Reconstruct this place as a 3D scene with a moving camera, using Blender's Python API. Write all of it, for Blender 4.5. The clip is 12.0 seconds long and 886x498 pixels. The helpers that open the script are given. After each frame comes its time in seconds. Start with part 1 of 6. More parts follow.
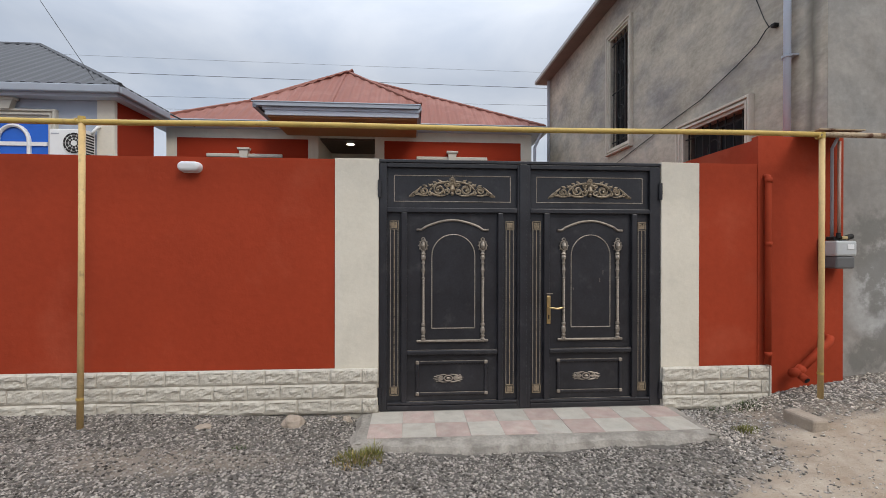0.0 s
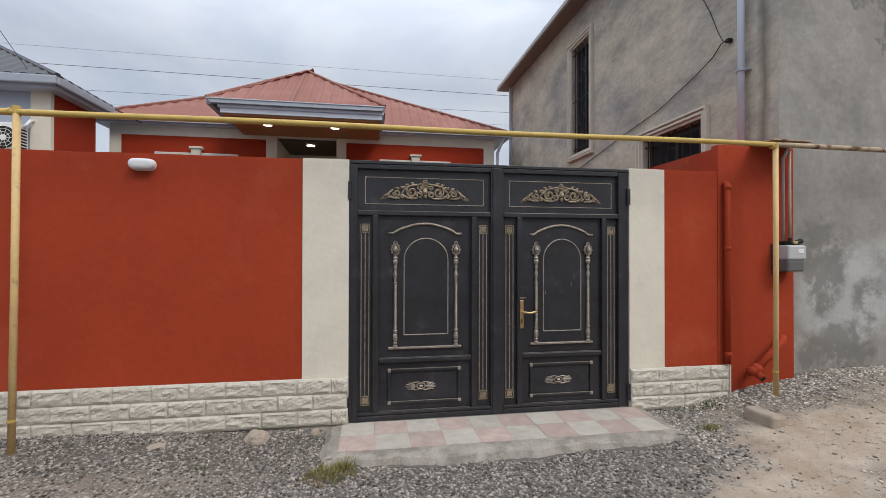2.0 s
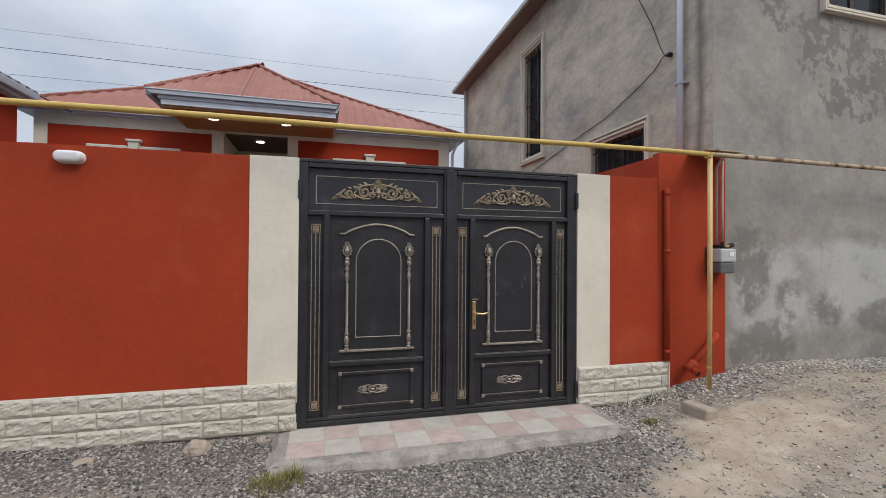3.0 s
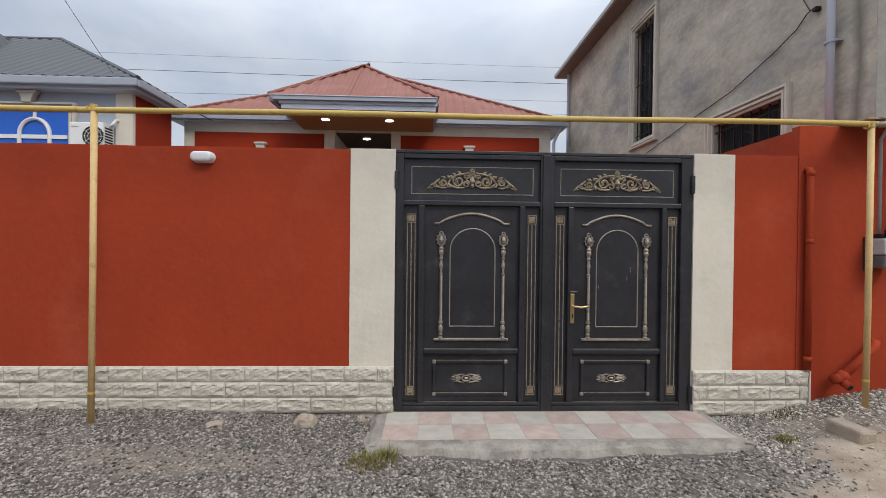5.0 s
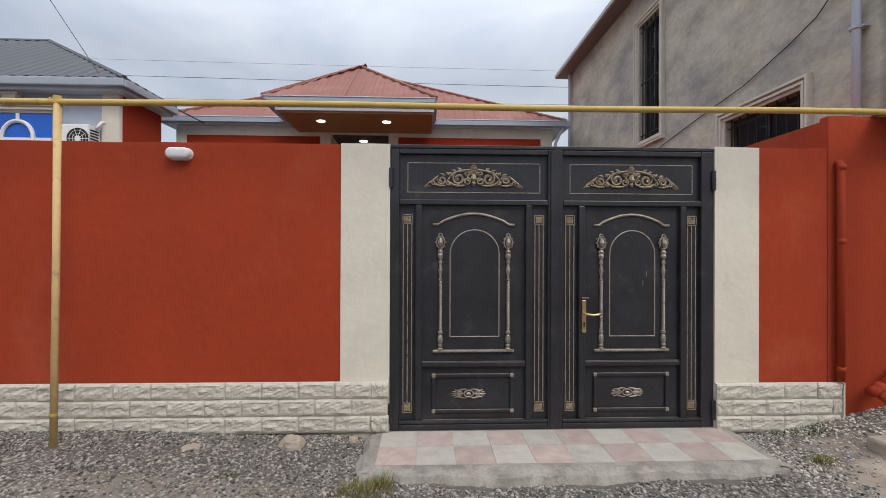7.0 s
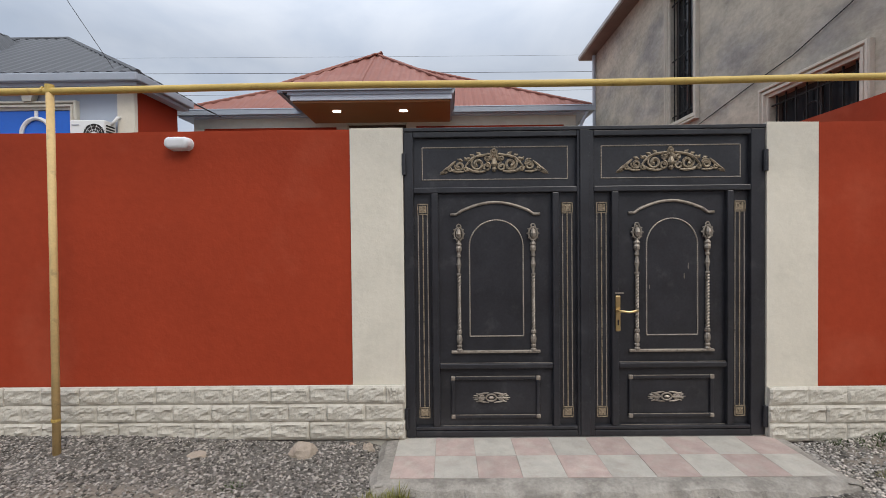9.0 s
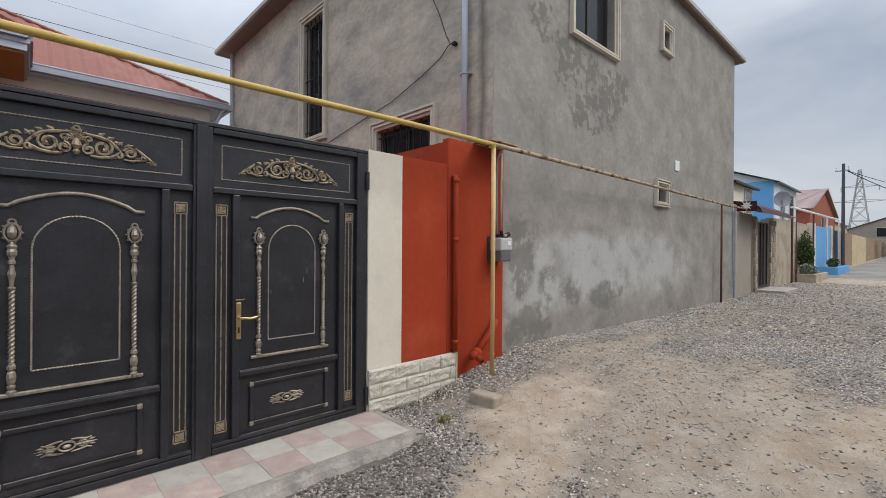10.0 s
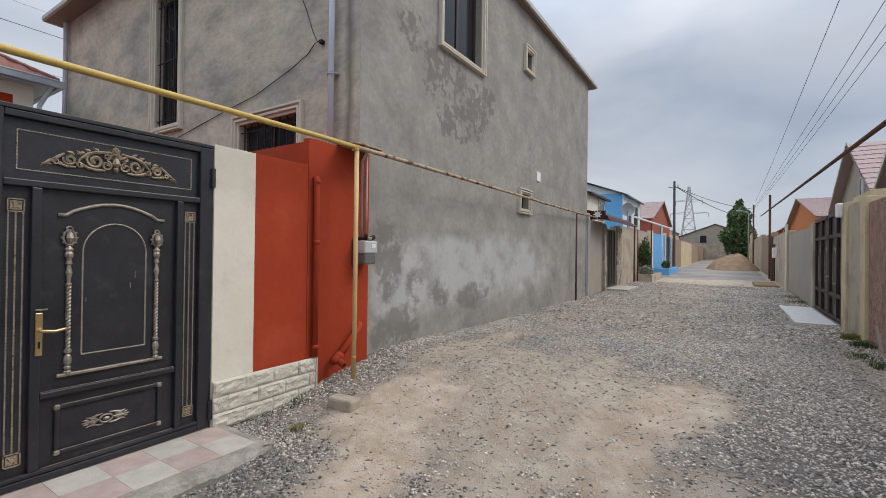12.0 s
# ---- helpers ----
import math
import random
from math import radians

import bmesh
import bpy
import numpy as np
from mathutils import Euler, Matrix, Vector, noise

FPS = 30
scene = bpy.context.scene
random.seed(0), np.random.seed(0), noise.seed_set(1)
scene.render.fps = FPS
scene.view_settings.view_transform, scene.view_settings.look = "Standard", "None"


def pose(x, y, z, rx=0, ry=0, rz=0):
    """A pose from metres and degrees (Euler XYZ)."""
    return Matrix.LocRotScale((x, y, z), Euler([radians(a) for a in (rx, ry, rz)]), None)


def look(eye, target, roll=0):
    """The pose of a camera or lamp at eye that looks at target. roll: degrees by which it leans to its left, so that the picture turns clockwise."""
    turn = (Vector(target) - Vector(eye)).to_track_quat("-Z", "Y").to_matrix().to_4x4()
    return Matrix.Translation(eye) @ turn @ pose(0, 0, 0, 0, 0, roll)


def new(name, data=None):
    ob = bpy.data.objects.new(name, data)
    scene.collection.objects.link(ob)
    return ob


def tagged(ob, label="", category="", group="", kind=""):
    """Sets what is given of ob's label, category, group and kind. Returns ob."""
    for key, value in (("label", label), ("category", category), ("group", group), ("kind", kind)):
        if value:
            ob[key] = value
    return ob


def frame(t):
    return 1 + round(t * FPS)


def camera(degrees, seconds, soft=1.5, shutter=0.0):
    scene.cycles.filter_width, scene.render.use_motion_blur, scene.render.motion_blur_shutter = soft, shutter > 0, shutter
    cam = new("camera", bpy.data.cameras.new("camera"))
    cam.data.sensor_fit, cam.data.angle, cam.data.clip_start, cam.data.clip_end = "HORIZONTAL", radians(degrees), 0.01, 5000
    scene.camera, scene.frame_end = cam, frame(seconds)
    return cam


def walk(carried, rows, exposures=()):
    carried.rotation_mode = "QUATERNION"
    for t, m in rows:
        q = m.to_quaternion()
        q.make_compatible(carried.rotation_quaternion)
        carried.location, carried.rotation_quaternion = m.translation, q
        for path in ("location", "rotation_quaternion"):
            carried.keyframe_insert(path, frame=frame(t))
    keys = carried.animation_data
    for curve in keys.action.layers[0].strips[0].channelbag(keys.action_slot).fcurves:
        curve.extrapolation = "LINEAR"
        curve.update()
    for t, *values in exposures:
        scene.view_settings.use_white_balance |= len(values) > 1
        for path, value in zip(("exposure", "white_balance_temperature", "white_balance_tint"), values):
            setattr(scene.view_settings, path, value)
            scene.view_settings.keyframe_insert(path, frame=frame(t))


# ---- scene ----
cam = camera(89.4, 12.0, soft=0.85)
PATH = [
    (0, (0.318, -4.507, 1.636), (0.461, -2.512, 1.632), 0.1),
    (0.5, (0.29, -4.449, 1.627), (0.393, -2.452, 1.626), 0.5),
    (1, (0.236, -4.398, 1.638), (0.321, -2.4, 1.637), 0.4),
    (1.5, (0.19, -4.377, 1.638), (0.368, -2.385, 1.642), 0.3),
    (2, (0.188, -4.392, 1.633), (0.514, -2.418, 1.649), 0.1),
    (2.5, (0.208, -4.387, 1.632), (0.667, -2.441, 1.648), 0.3),
    (3, (0.208, -4.384, 1.638), (0.73, -2.453, 1.659), 0.4),
    (3.5, (0.222, -4.396, 1.64), (0.598, -2.432, 1.671), 0.0),
    (5.5, (0.298, -4.238, 1.6), (0.365, -2.24, 1.575), 0.8),
    (6, (0.252, -4.134, 1.594), (0.339, -2.136, 1.594), 0.6),
    (6.5, (0.244, -4.069, 1.589), (0.337, -2.071, 1.598), 0.6),
    (7, (0.308, -3.959, 1.593), (0.387, -1.96, 1.598), 0.2),
    (9, (0.343, -3.639, 1.606), (0.327, -1.639, 1.571), -0.6),
    (9.5, (0.406, -3.609, 1.614), (1.16, -1.757, 1.586), -0.5),
    (10, (0.503, -3.669, 1.586), (1.867, -2.206, 1.583), 0.4),
    (10.5, (0.587, -3.754, 1.581), (2.237, -2.623, 1.594), 0.2),
    (11, (0.659, -3.876, 1.584), (2.452, -2.99, 1.61), 0.6),
    (11.5, (0.695, -3.944, 1.58), (2.509, -3.101, 1.599), 0.5),
    (12, (0.67, -3.925, 1.594), (2.349, -2.838, 1.607), 0.7),
]
walk(cam, [(t, look(eye, target, roll)) for t, eye, target, roll in PATH])

# ---- world, sun ----
world = bpy.data.worlds.new("overcast_sky")
scene.world = world
world.use_nodes = True
wn, wl = world.node_tree.nodes, world.node_tree.links
wn.clear()


def wnode(kind, **kw):
    n = wn.new(kind)
    for k, v in kw.items():
        n.inputs[k].default_value = v
    return n


SUN_EL, SUN_ROT = radians(48), radians(150)
sky = wn.new("ShaderNodeTexSky")
sky.sky_type, sky.sun_disc, sky.sun_elevation, sky.sun_rotation = "NISHITA", False, SUN_EL, SUN_ROT
sky_dim = wn.new("ShaderNodeMix")
sky_dim.data_type, sky_dim.blend_type = "RGBA", "MULTIPLY"
sky_dim.inputs["Factor"].default_value = 1.0
wl.new(sky.outputs[0], sky_dim.inputs["A"])
sky_dim.inputs["B"].default_value = (0.1, 0.1, 0.1, 1)
coord = wn.new("ShaderNodeTexCoord")
sep = wn.new("ShaderNodeSeparateXYZ")
wl.new(coord.outputs["Generated"], sep.inputs[0])
squash = wn.new("ShaderNodeMapping")
squash.inputs["Scale"].default_value = (1.0, 1.0, 2.6)
wl.new(coord.outputs["Generated"], squash.inputs[0])
cloud_noise = wnode("ShaderNodeTexNoise", Scale=2.3, Detail=7.0, Roughness=0.52, Distortion=0.35)
wl.new(squash.outputs[0], cloud_noise.inputs["Vector"])
cloud_ramp = wn.new("ShaderNodeValToRGB")
cloud_ramp.color_ramp.elements[0].position, cloud_ramp.color_ramp.elements[0].color = 0.32, (0.47, 0.545, 0.67, 1)
cloud_ramp.color_ramp.elements[1].position, cloud_ramp.color_ramp.elements[1].color = 0.68, (0.76, 0.80, 0.87, 1)
wl.new(cloud_noise.outputs["Fac"], cloud_ramp.inputs[0])
# an overcast sky is brighter towards the zenith
zenith = wn.new("ShaderNodeMapRange")
zenith.inputs["From Min"].default_value, zenith.inputs["From Max"].default_value = 0.35, 1.0
zenith.inputs["To Min"].default_value, zenith.inputs["To Max"].default_value = 1.0, 3.6
wl.new(sep.outputs["Z"], zenith.inputs["Value"])
cloud = wn.new("ShaderNodeVectorMath")
cloud.operation = "SCALE"
wl.new(cloud_ramp.outputs[0], cloud.inputs[0])
side = wn.new("ShaderNodeMapRange")
side.inputs["From Min"].default_value, side.inputs["From Max"].default_value = 0.1, 0.95
side.inputs["To Min"].default_value, side.inputs["To Max"].default_value = 1.0, 0.86
wl.new(sep.outputs["X"], side.inputs["Value"])
both_ways = wn.new("ShaderNodeMath")
both_ways.operation = "MULTIPLY"
wl.new(zenith.outputs[0], both_ways.inputs[0])
wl.new(side.outputs[0], both_ways.inputs[1])
wl.new(both_ways.outputs[0], cloud.inputs["Scale"])
sky_mix = wn.new("ShaderNodeMix")
sky_mix.data_type = "RGBA"
sky_mix.inputs["Factor"].default_value = 0.88
wl.new(sky_dim.outputs["Result"], sky_mix.inputs["A"])
wl.new(cloud.outputs[0], sky_mix.inputs["B"])
background = wnode("ShaderNodeBackground", Strength=0.95)
world_out = wn.new("ShaderNodeOutputWorld")
wl.new(sky_mix.outputs["Result"], background.inputs["Color"])
wl.new(background.outputs[0], world_out.inputs[0])

sun = new("sun", bpy.data.lights.new("sun", "SUN"))
sun.data.energy, sun.data.angle, sun.data.color = 1.7, radians(25), (1.0, 0.92, 0.80)
sun.matrix_world = look((14, -20, 26), (0, 0, 0))

# ---- materials ----


def mat(name, color, rough=0.8, metal=0.0, var=0.12, scale=3.0, fine=60.0, bump=0.0, bump_scale=None, second=None,
        second_scale=1.0, second_lo=0.5, second_hi=0.6, per=0.0, stretch=None, island=0.0, spec=0.3):
    """A painted, mineral or metal surface: base colour varied at two scales, stains of a second colour, relief."""
    m = bpy.data.materials.new(name)
    m.use_nodes = True
    n, l = m.node_tree.nodes, m.node_tree.links
    b = n["Principled BSDF"]
    b.inputs["Roughness"].default_value, b.inputs["Metallic"].default_value = rough, metal
    b.inputs["Specular IOR Level"].default_value = spec
    tc = n.new("ShaderNodeTexCoord")
    vec = tc.outputs["Object"]
    if stretch:
        mp = n.new("ShaderNodeMapping")
        mp.inputs["Scale"].default_value = stretch
        l.new(vec, mp.inputs[0])
        vec = mp.outputs[0]

    def tex(s, detail=5.0, rgh=0.6):
        t = n.new("ShaderNodeTexNoise")
        t.inputs["Scale"].default_value, t.inputs["Detail"].default_value, t.inputs["Roughness"].default_value = s, detail, rgh
        l.new(vec, t.inputs["Vector"])
        return t.outputs["Fac"]

    def math_node(op, a, c):
        k = n.new("ShaderNodeMath")
        k.operation = op
        for i, v in enumerate((a, c)):
            if isinstance(v, (int, float)):
                k.inputs[i].default_value = v
            else:
                l.new(v, k.inputs[i])
        return k.outputs[0]

    big, small = tex(scale), tex(fine, 3.0)
    both = math_node("ADD", math_node("MULTIPLY", big, 0.62), math_node("MULTIPLY", small, 0.38))
    gain = n.new("ShaderNodeMapRange")
    gain.inputs["From Min"].default_value, gain.inputs["From Max"].default_value = 0.3, 0.7
    gain.inputs["To Min"].default_value, gain.inputs["To Max"].default_value = 1 - var, 1 + var
    l.new(both, gain.inputs["Value"])
    value = gain.outputs[0]
    if per:
        info = n.new("ShaderNodeObjectInfo")
        value = math_node("MULTIPLY", value, math_node("ADD", math_node("MULTIPLY", info.outputs["Random"], 2 * per), 1 - per))
    if island:
        geo = n.new("ShaderNodeNewGeometry")
        value = math_node("MULTIPLY", value, math_node("ADD", math_node("MULTIPLY", geo.outputs["Random Per Island"], 2 * island), 1 - island))
    source = None
    if second:
        mix = n.new("ShaderNodeMix")
        mix.data_type = "RGBA"
        mix.inputs["A"].default_value, mix.inputs["B"].default_value = (*color, 1), (*second, 1)
        r = n.new("ShaderNodeMapRange")
        r.inputs["From Min"].default_value, r.inputs["From Max"].default_value = second_lo, second_hi
        l.new(tex(second_scale, 6.0, 0.62), r.inputs["Value"])
        l.new(r.outputs[0], mix.inputs["Factor"])
        source = mix.outputs["Result"]
    vm = n.new("ShaderNodeVectorMath")
    vm.operation = "SCALE"
    if source is None:
        vm.inputs[0].default_value = color
    else:
        l.new(source, vm.inputs[0])
    l.new(value, vm.inputs["Scale"])
    l.new(vm.outputs[0], b.inputs["Base Color"])
    if bump:
        bp = n.new("ShaderNodeBump")
        bp.inputs["Strength"].default_value, bp.inputs["Distance"].default_value = 0.6, bump
        l.new(tex(bump_scale or fine, 6.0, 0.65), bp.inputs["Height"])
        l.new(bp.outputs[0], b.inputs["Normal"])
    rr = n.new("ShaderNodeMapRange")
    rr.inputs["To Min"].default_value, rr.inputs["To Max"].default_value = max(0.03, rough - 0.08), min(1.0, rough + 0.08)
    l.new(big, rr.inputs["Value"])
    l.new(rr.outputs[0], b.inputs["Roughness"])
    return m


RED = mat("red_wall_paint", (0.33, 0.046, 0.018), 0.8, spec=0.15, var=0.12, scale=1.3, fine=14, bump=0.008, bump_scale=6, second=(0.37, 0.068, 0.032), second_scale=0.9, second_lo=0.55, second_hi=0.75)
RED_HOUSE = mat("dark_red_render", (0.30, 0.035, 0.014), 0.8, spec=0.1, var=0.06, scale=2)
CREAM = mat("cream_paint", (0.68, 0.63, 0.53), 0.75, var=0.06, scale=2, fine=30, bump=0.006, bump_scale=14, second=(0.60, 0.56, 0.47), second_scale=2.5, second_lo=0.5, second_hi=0.75)
STONE = mat("cream_split_stone", (0.54, 0.505, 0.435), 0.9, spec=0.15, var=0.10, scale=12, fine=90, bump=0.014, bump_scale=30, per=0.03, second=(0.48, 0.445, 0.38), second_scale=7, second_lo=0.55, second_hi=0.8)
MORTAR = mat("pale_mortar", (0.45, 0.42, 0.36), 0.95, var=0.15, scale=10)
BLACK = mat("black_gate_paint", (0.022, 0.022, 0.026), 0.40, 0.0, spec=0.5, var=0.45, scale=4, fine=60, bump=0.0016, bump_scale=45, second=(0.055, 0.053, 0.055), second_scale=6, second_lo=0.56, second_hi=0.8)
BRONZE = mat("antique_bronze_paint", (0.31, 0.25, 0.175), 0.5, 0.25, var=0.4, scale=25, fine=160, bump=0.002, second=(0.05, 0.042, 0.035), second_scale=30, second_lo=0.53, second_hi=0.70)
SILVER = mat("rubbed_silver_bronze", (0.31, 0.27, 0.225), 0.45, 0.45, var=0.4, scale=25, fine=160, bump=0.002, second=(0.05, 0.05, 0.05), second_scale=30, second_lo=0.56, second_hi=0.75)
BRASS = mat("brass", (0.66, 0.49, 0.24), 0.32, 0.9, var=0.1, scale=30)
YELLOW = mat("yellow_pipe_paint", (0.50, 0.35, 0.10), 0.55, var=0.16, scale=6, fine=60, bump=0.002, second=(0.30, 0.19, 0.07), second_scale=9, second_lo=0.6, second_hi=0.75)
YELLOW_PALE = mat("pale_yellow_pipe_paint", (0.60, 0.42, 0.19), 0.6, var=0.16, scale=6, fine=60, bump=0.002, second=(0.34, 0.24, 0.12), second_scale=9, second_lo=0.6, second_hi=0.75)
RUSTY = mat("rusted_pale_pipe", (0.40, 0.31, 0.21), 0.85, var=0.25, scale=9, fine=60, bump=0.003, second=(0.12, 0.06, 0.035), second_scale=7, second_lo=0.47, second_hi=0.6)
RUST = mat("brown_rusted_pipe", (0.11, 0.055, 0.04), 0.85, var=0.3, scale=9, fine=60, bump=0.003)
GREY_PIPE = mat("grey_pipe", (0.40, 0.42, 0.46), 0.5, var=0.1, scale=6)
WHITE = mat("white_plastic", (0.75, 0.75, 0.74), 0.4, var=0.05, scale=6)
WHITE_TRIM = mat("white_trim", (0.56, 0.53, 0.46), 0.7, var=0.08, scale=6)
GLASS_LAMP = mat("opal_lamp_glass", (0.72, 0.72, 0.72), 0.3, var=0.03)
SURROUND = mat("cream_moulding", (0.57, 0.515, 0.43), 0.8, var=0.12, scale=6, fine=50)
EAVE = mat("weathered_eave_metal", (0.42, 0.405, 0.385), 0.6, 0.1, var=0.15, scale=4)
GUTTER = mat("grey_gutter_metal", (0.36, 0.39, 0.44), 0.4, 0.2, var=0.06, scale=4)
LEDGE = mat("pale_blue_grey_fascia", (0.50, 0.54, 0.62), 0.5, var=0.05)
SOFFIT = mat("tan_soffit_boards", (0.40, 0.17, 0.06), 0.5, var=0.12, scale=3, stretch=(1, 6, 1))
DARKWOOD = mat("dark_porch_ceiling", (0.10, 0.065, 0.045), 0.6, var=0.1)
ROOF_RED = mat("terracotta_roof_sheet", (0.245, 0.105, 0.082), 0.7, spec=0.15, var=0.1, scale=1.5, second=(0.28, 0.13, 0.105), second_scale=0.8)
ROOF_GREY = mat("grey_roof_sheet", (0.075, 0.077, 0.083), 0.6, var=0.12, scale=1.5)
ROOF_PINK = mat("pale_red_roof_tiles", (0.37, 0.285, 0.275), 0.85, spec=0.1, var=0.1, scale=2)
BLUEGREY = mat("blue_grey_render", (0.36, 0.40, 0.47), 0.85, var=0.05, scale=2)
BLUE_GLASS = mat("blue_window_film", (0.02, 0.12, 0.55), 0.15, var=0.1, scale=2)
DARK_GLASS = mat("dark_window_glass", (0.02, 0.022, 0.025), 0.06, var=0.1, scale=2)
PALE_GLASS = mat("pale_reflecting_glass", (0.30, 0.34, 0.37), 0.1, var=0.1, scale=2)
BROWN_FRAME = mat("brown_window_frame", (0.05, 0.035, 0.03), 0.5, var=0.1)
IRON = mat("black_iron_bars", (0.025, 0.024, 0.023), 0.6, 0.3, var=0.2, scale=20)
CABLE = mat("black_cable", (0.03, 0.03, 0.032), 0.6, var=0.1)
TAN = mat("tan_render", (0.42, 0.365, 0.29), 0.9, var=0.12, scale=2, fine=30, bump=0.01, second=(0.33, 0.27, 0.21), second_scale=1.2)
TAN_YELLOW = mat("pale_yellow_render", (0.55, 0.47, 0.30), 0.9, var=0.1, scale=2, fine=30, second=(0.45, 0.38, 0.26), second_scale=1.4)
GREYTAN = mat("grey_brown_render", (0.34, 0.30, 0.255), 0.9, var=0.12, scale=2, fine=30, bump=0.008)
ORANGE = mat("orange_render", (0.52, 0.20, 0.07), 0.85, var=0.08, scale=2)
BLUE = mat("sky_blue_paint", (0.13, 0.36, 0.66), 0.8, var=0.08, scale=2)
PALEBLUE = mat("pale_blue_render", (0.55, 0.62, 0.66), 0.85, var=0.06, scale=2)
REDBROWN = mat("red_brown_render", (0.30, 0.09, 0.055), 0.85, var=0.1, scale=2)
CONCRETE = mat("weathered_concrete", (0.30, 0.275, 0.24), 0.95, var=0.35, scale=5, fine=50, bump=0.03, bump_scale=22, second=(0.22, 0.20, 0.175), second_scale=4)
TILE_PINK = mat("pink_paving_tile", (0.40, 0.305, 0.27), 0.85, var=0.22, scale=7, fine=90, per=0.10, second=(0.42, 0.355, 0.31), second_scale=9, second_lo=0.45, second_hi=0.7)
TILE_PALE = mat("pale_paving_tile", (0.43, 0.40, 0.35), 0.8, var=0.2, scale=7, fine=90, per=0.08, second=(0.38, 0.335, 0.29), second_scale=6, second_lo=0.5, second_hi=0.75)
GRASS = mat("dry_green_grass", (0.17, 0.165, 0.045), 0.8, var=0.3, scale=8, island=0.4)
STRAW = mat("dead_straw", (0.30, 0.22, 0.10), 0.85, var=0.3, scale=8, island=0.4)
WEED = mat("dark_green_weed", (0.055, 0.085, 0.025), 0.8, var=0.3, scale=8, island=0.5)
LEAF = mat("tree_leaves", (0.09, 0.14, 0.055), 0.75, var=0.3, scale=2, island=0.5)
BARK = mat("bark", (0.09, 0.065, 0.045), 0.95, var=0.2, scale=10)
ROCK = mat("tan_rock", (0.36, 0.30, 0.24), 0.95, var=0.2, scale=9, fine=80, bump=0.02, bump_scale=30)
GRAVEL_DARK = mat("dark_crushed_stone", (0.25, 0.225, 0.20), 0.9, spec=0.25, var=0.3, scale=40, fine=200, island=0.80)
GRAVEL = mat("crushed_stone", (0.42, 0.375, 0.325), 0.92, spec=0.2, var=0.25, scale=40, fine=200, island=0.68, second=(0.34, 0.32, 0.295), second_scale=1.2, second_lo=0.45, second_hi=0.6)
SANDPILE = mat("brown_sand", (0.25, 0.175, 0.115), 0.95, spec=0.05, var=0.35, scale=2, fine=30, bump=0.05, bump_scale=8)
PAPER = mat("white_litter", (0.75, 0.74, 0.70), 0.8, var=0.05)
BRICKY = mat("brown_block_wall", (0.30, 0.215, 0.15), 0.9, var=0.2, scale=3, fine=30, bump=0.02)
RUBBLE = mat("rough_stone_cladding", (0.36, 0.30, 0.24), 0.9, var=0.3, scale=6, fine=30, bump=0.03, per=0.3)
MAROON = mat("maroon_awning", (0.05, 0.012, 0.016), 0.6, var=0.1)
STEEL = mat("galvanised_steel", (0.33, 0.34, 0.36), 0.5, 0.5, var=0.1)

LIT = bpy.data.materials.new("lit_spot")
LIT.use_nodes = True
LIT.node_tree.nodes["Principled BSDF"].inputs["Emission Color"].default_value = (1.0, 0.93, 0.8, 1)
LIT.node_tree.nodes["Principled BSDF"].inputs["Emission Strength"].default_value = 4.0


def cement_material():
    """Bare cement render: broad clouds of damp, darker peeled patches, hand-trowelled relief."""
    m = mat("bare_cement_render", (0.49, 0.435, 0.35), 0.95, spec=0.05, var=0.32, scale=1.7, fine=13, bump=0.014, bump_scale=4, stretch=(1.0, 0.75, 1.3),
            second=(0.34, 0.315, 0.285), second_scale=0.9, second_lo=0.46, second_hi=0.66)
    n, l = m.node_tree.nodes, m.node_tree.links
    b = n["Principled BSDF"]
    old = b.inputs["Base Color"].links[0].from_socket
    tc = n.new("ShaderNodeTexCoord")
    sp = n.new("ShaderNodeSeparateXYZ")
    l.new(tc.outputs["Object"], sp.inputs[0])
    # a dark water run beside the downpipe
    t = n.new("ShaderNodeTexNoise")
    t.inputs["Scale"].default_value, t.inputs["Detail"].default_value = 2.2, 6.0
    l.new(tc.outputs["Object"], t.inputs["Vector"])
    wav = n.new("ShaderNodeMath")
    wav.operation = "MULTIPLY_ADD"
    l.new(t.outputs["Fac"], wav.inputs[0])
    wav.inputs[1].default_value = 0.16
    l.new(sp.outputs["Y"], wav.inputs[2])
    run = n.new("ShaderNodeValToRGB")
    run.color_ramp.elements[0].position, run.color_ramp.elements[0].color = 0.26, (0, 0, 0, 1)
    run.color_ramp.elements[1].position, run.color_ramp.elements[1].color = 0.46, (0, 0, 0, 1)
    mid = run.color_ramp.elements.new(0.36)
    mid.color = (0.85, 0.85, 0.85, 1)
    l.new(wav.outputs[0], run.inputs[0])
    x = n.new("ShaderNodeMix")
    x.data_type = "RGBA"
    l.new(old, x.inputs["A"])
    x.inputs["B"].default_value = (0.17, 0.16, 0.13, 1)
    l.new(run.outputs[0], x.inputs["Factor"])
    l.new(x.outputs["Result"], b.inputs["Base Color"])
    return m


CEMENT = cement_material()


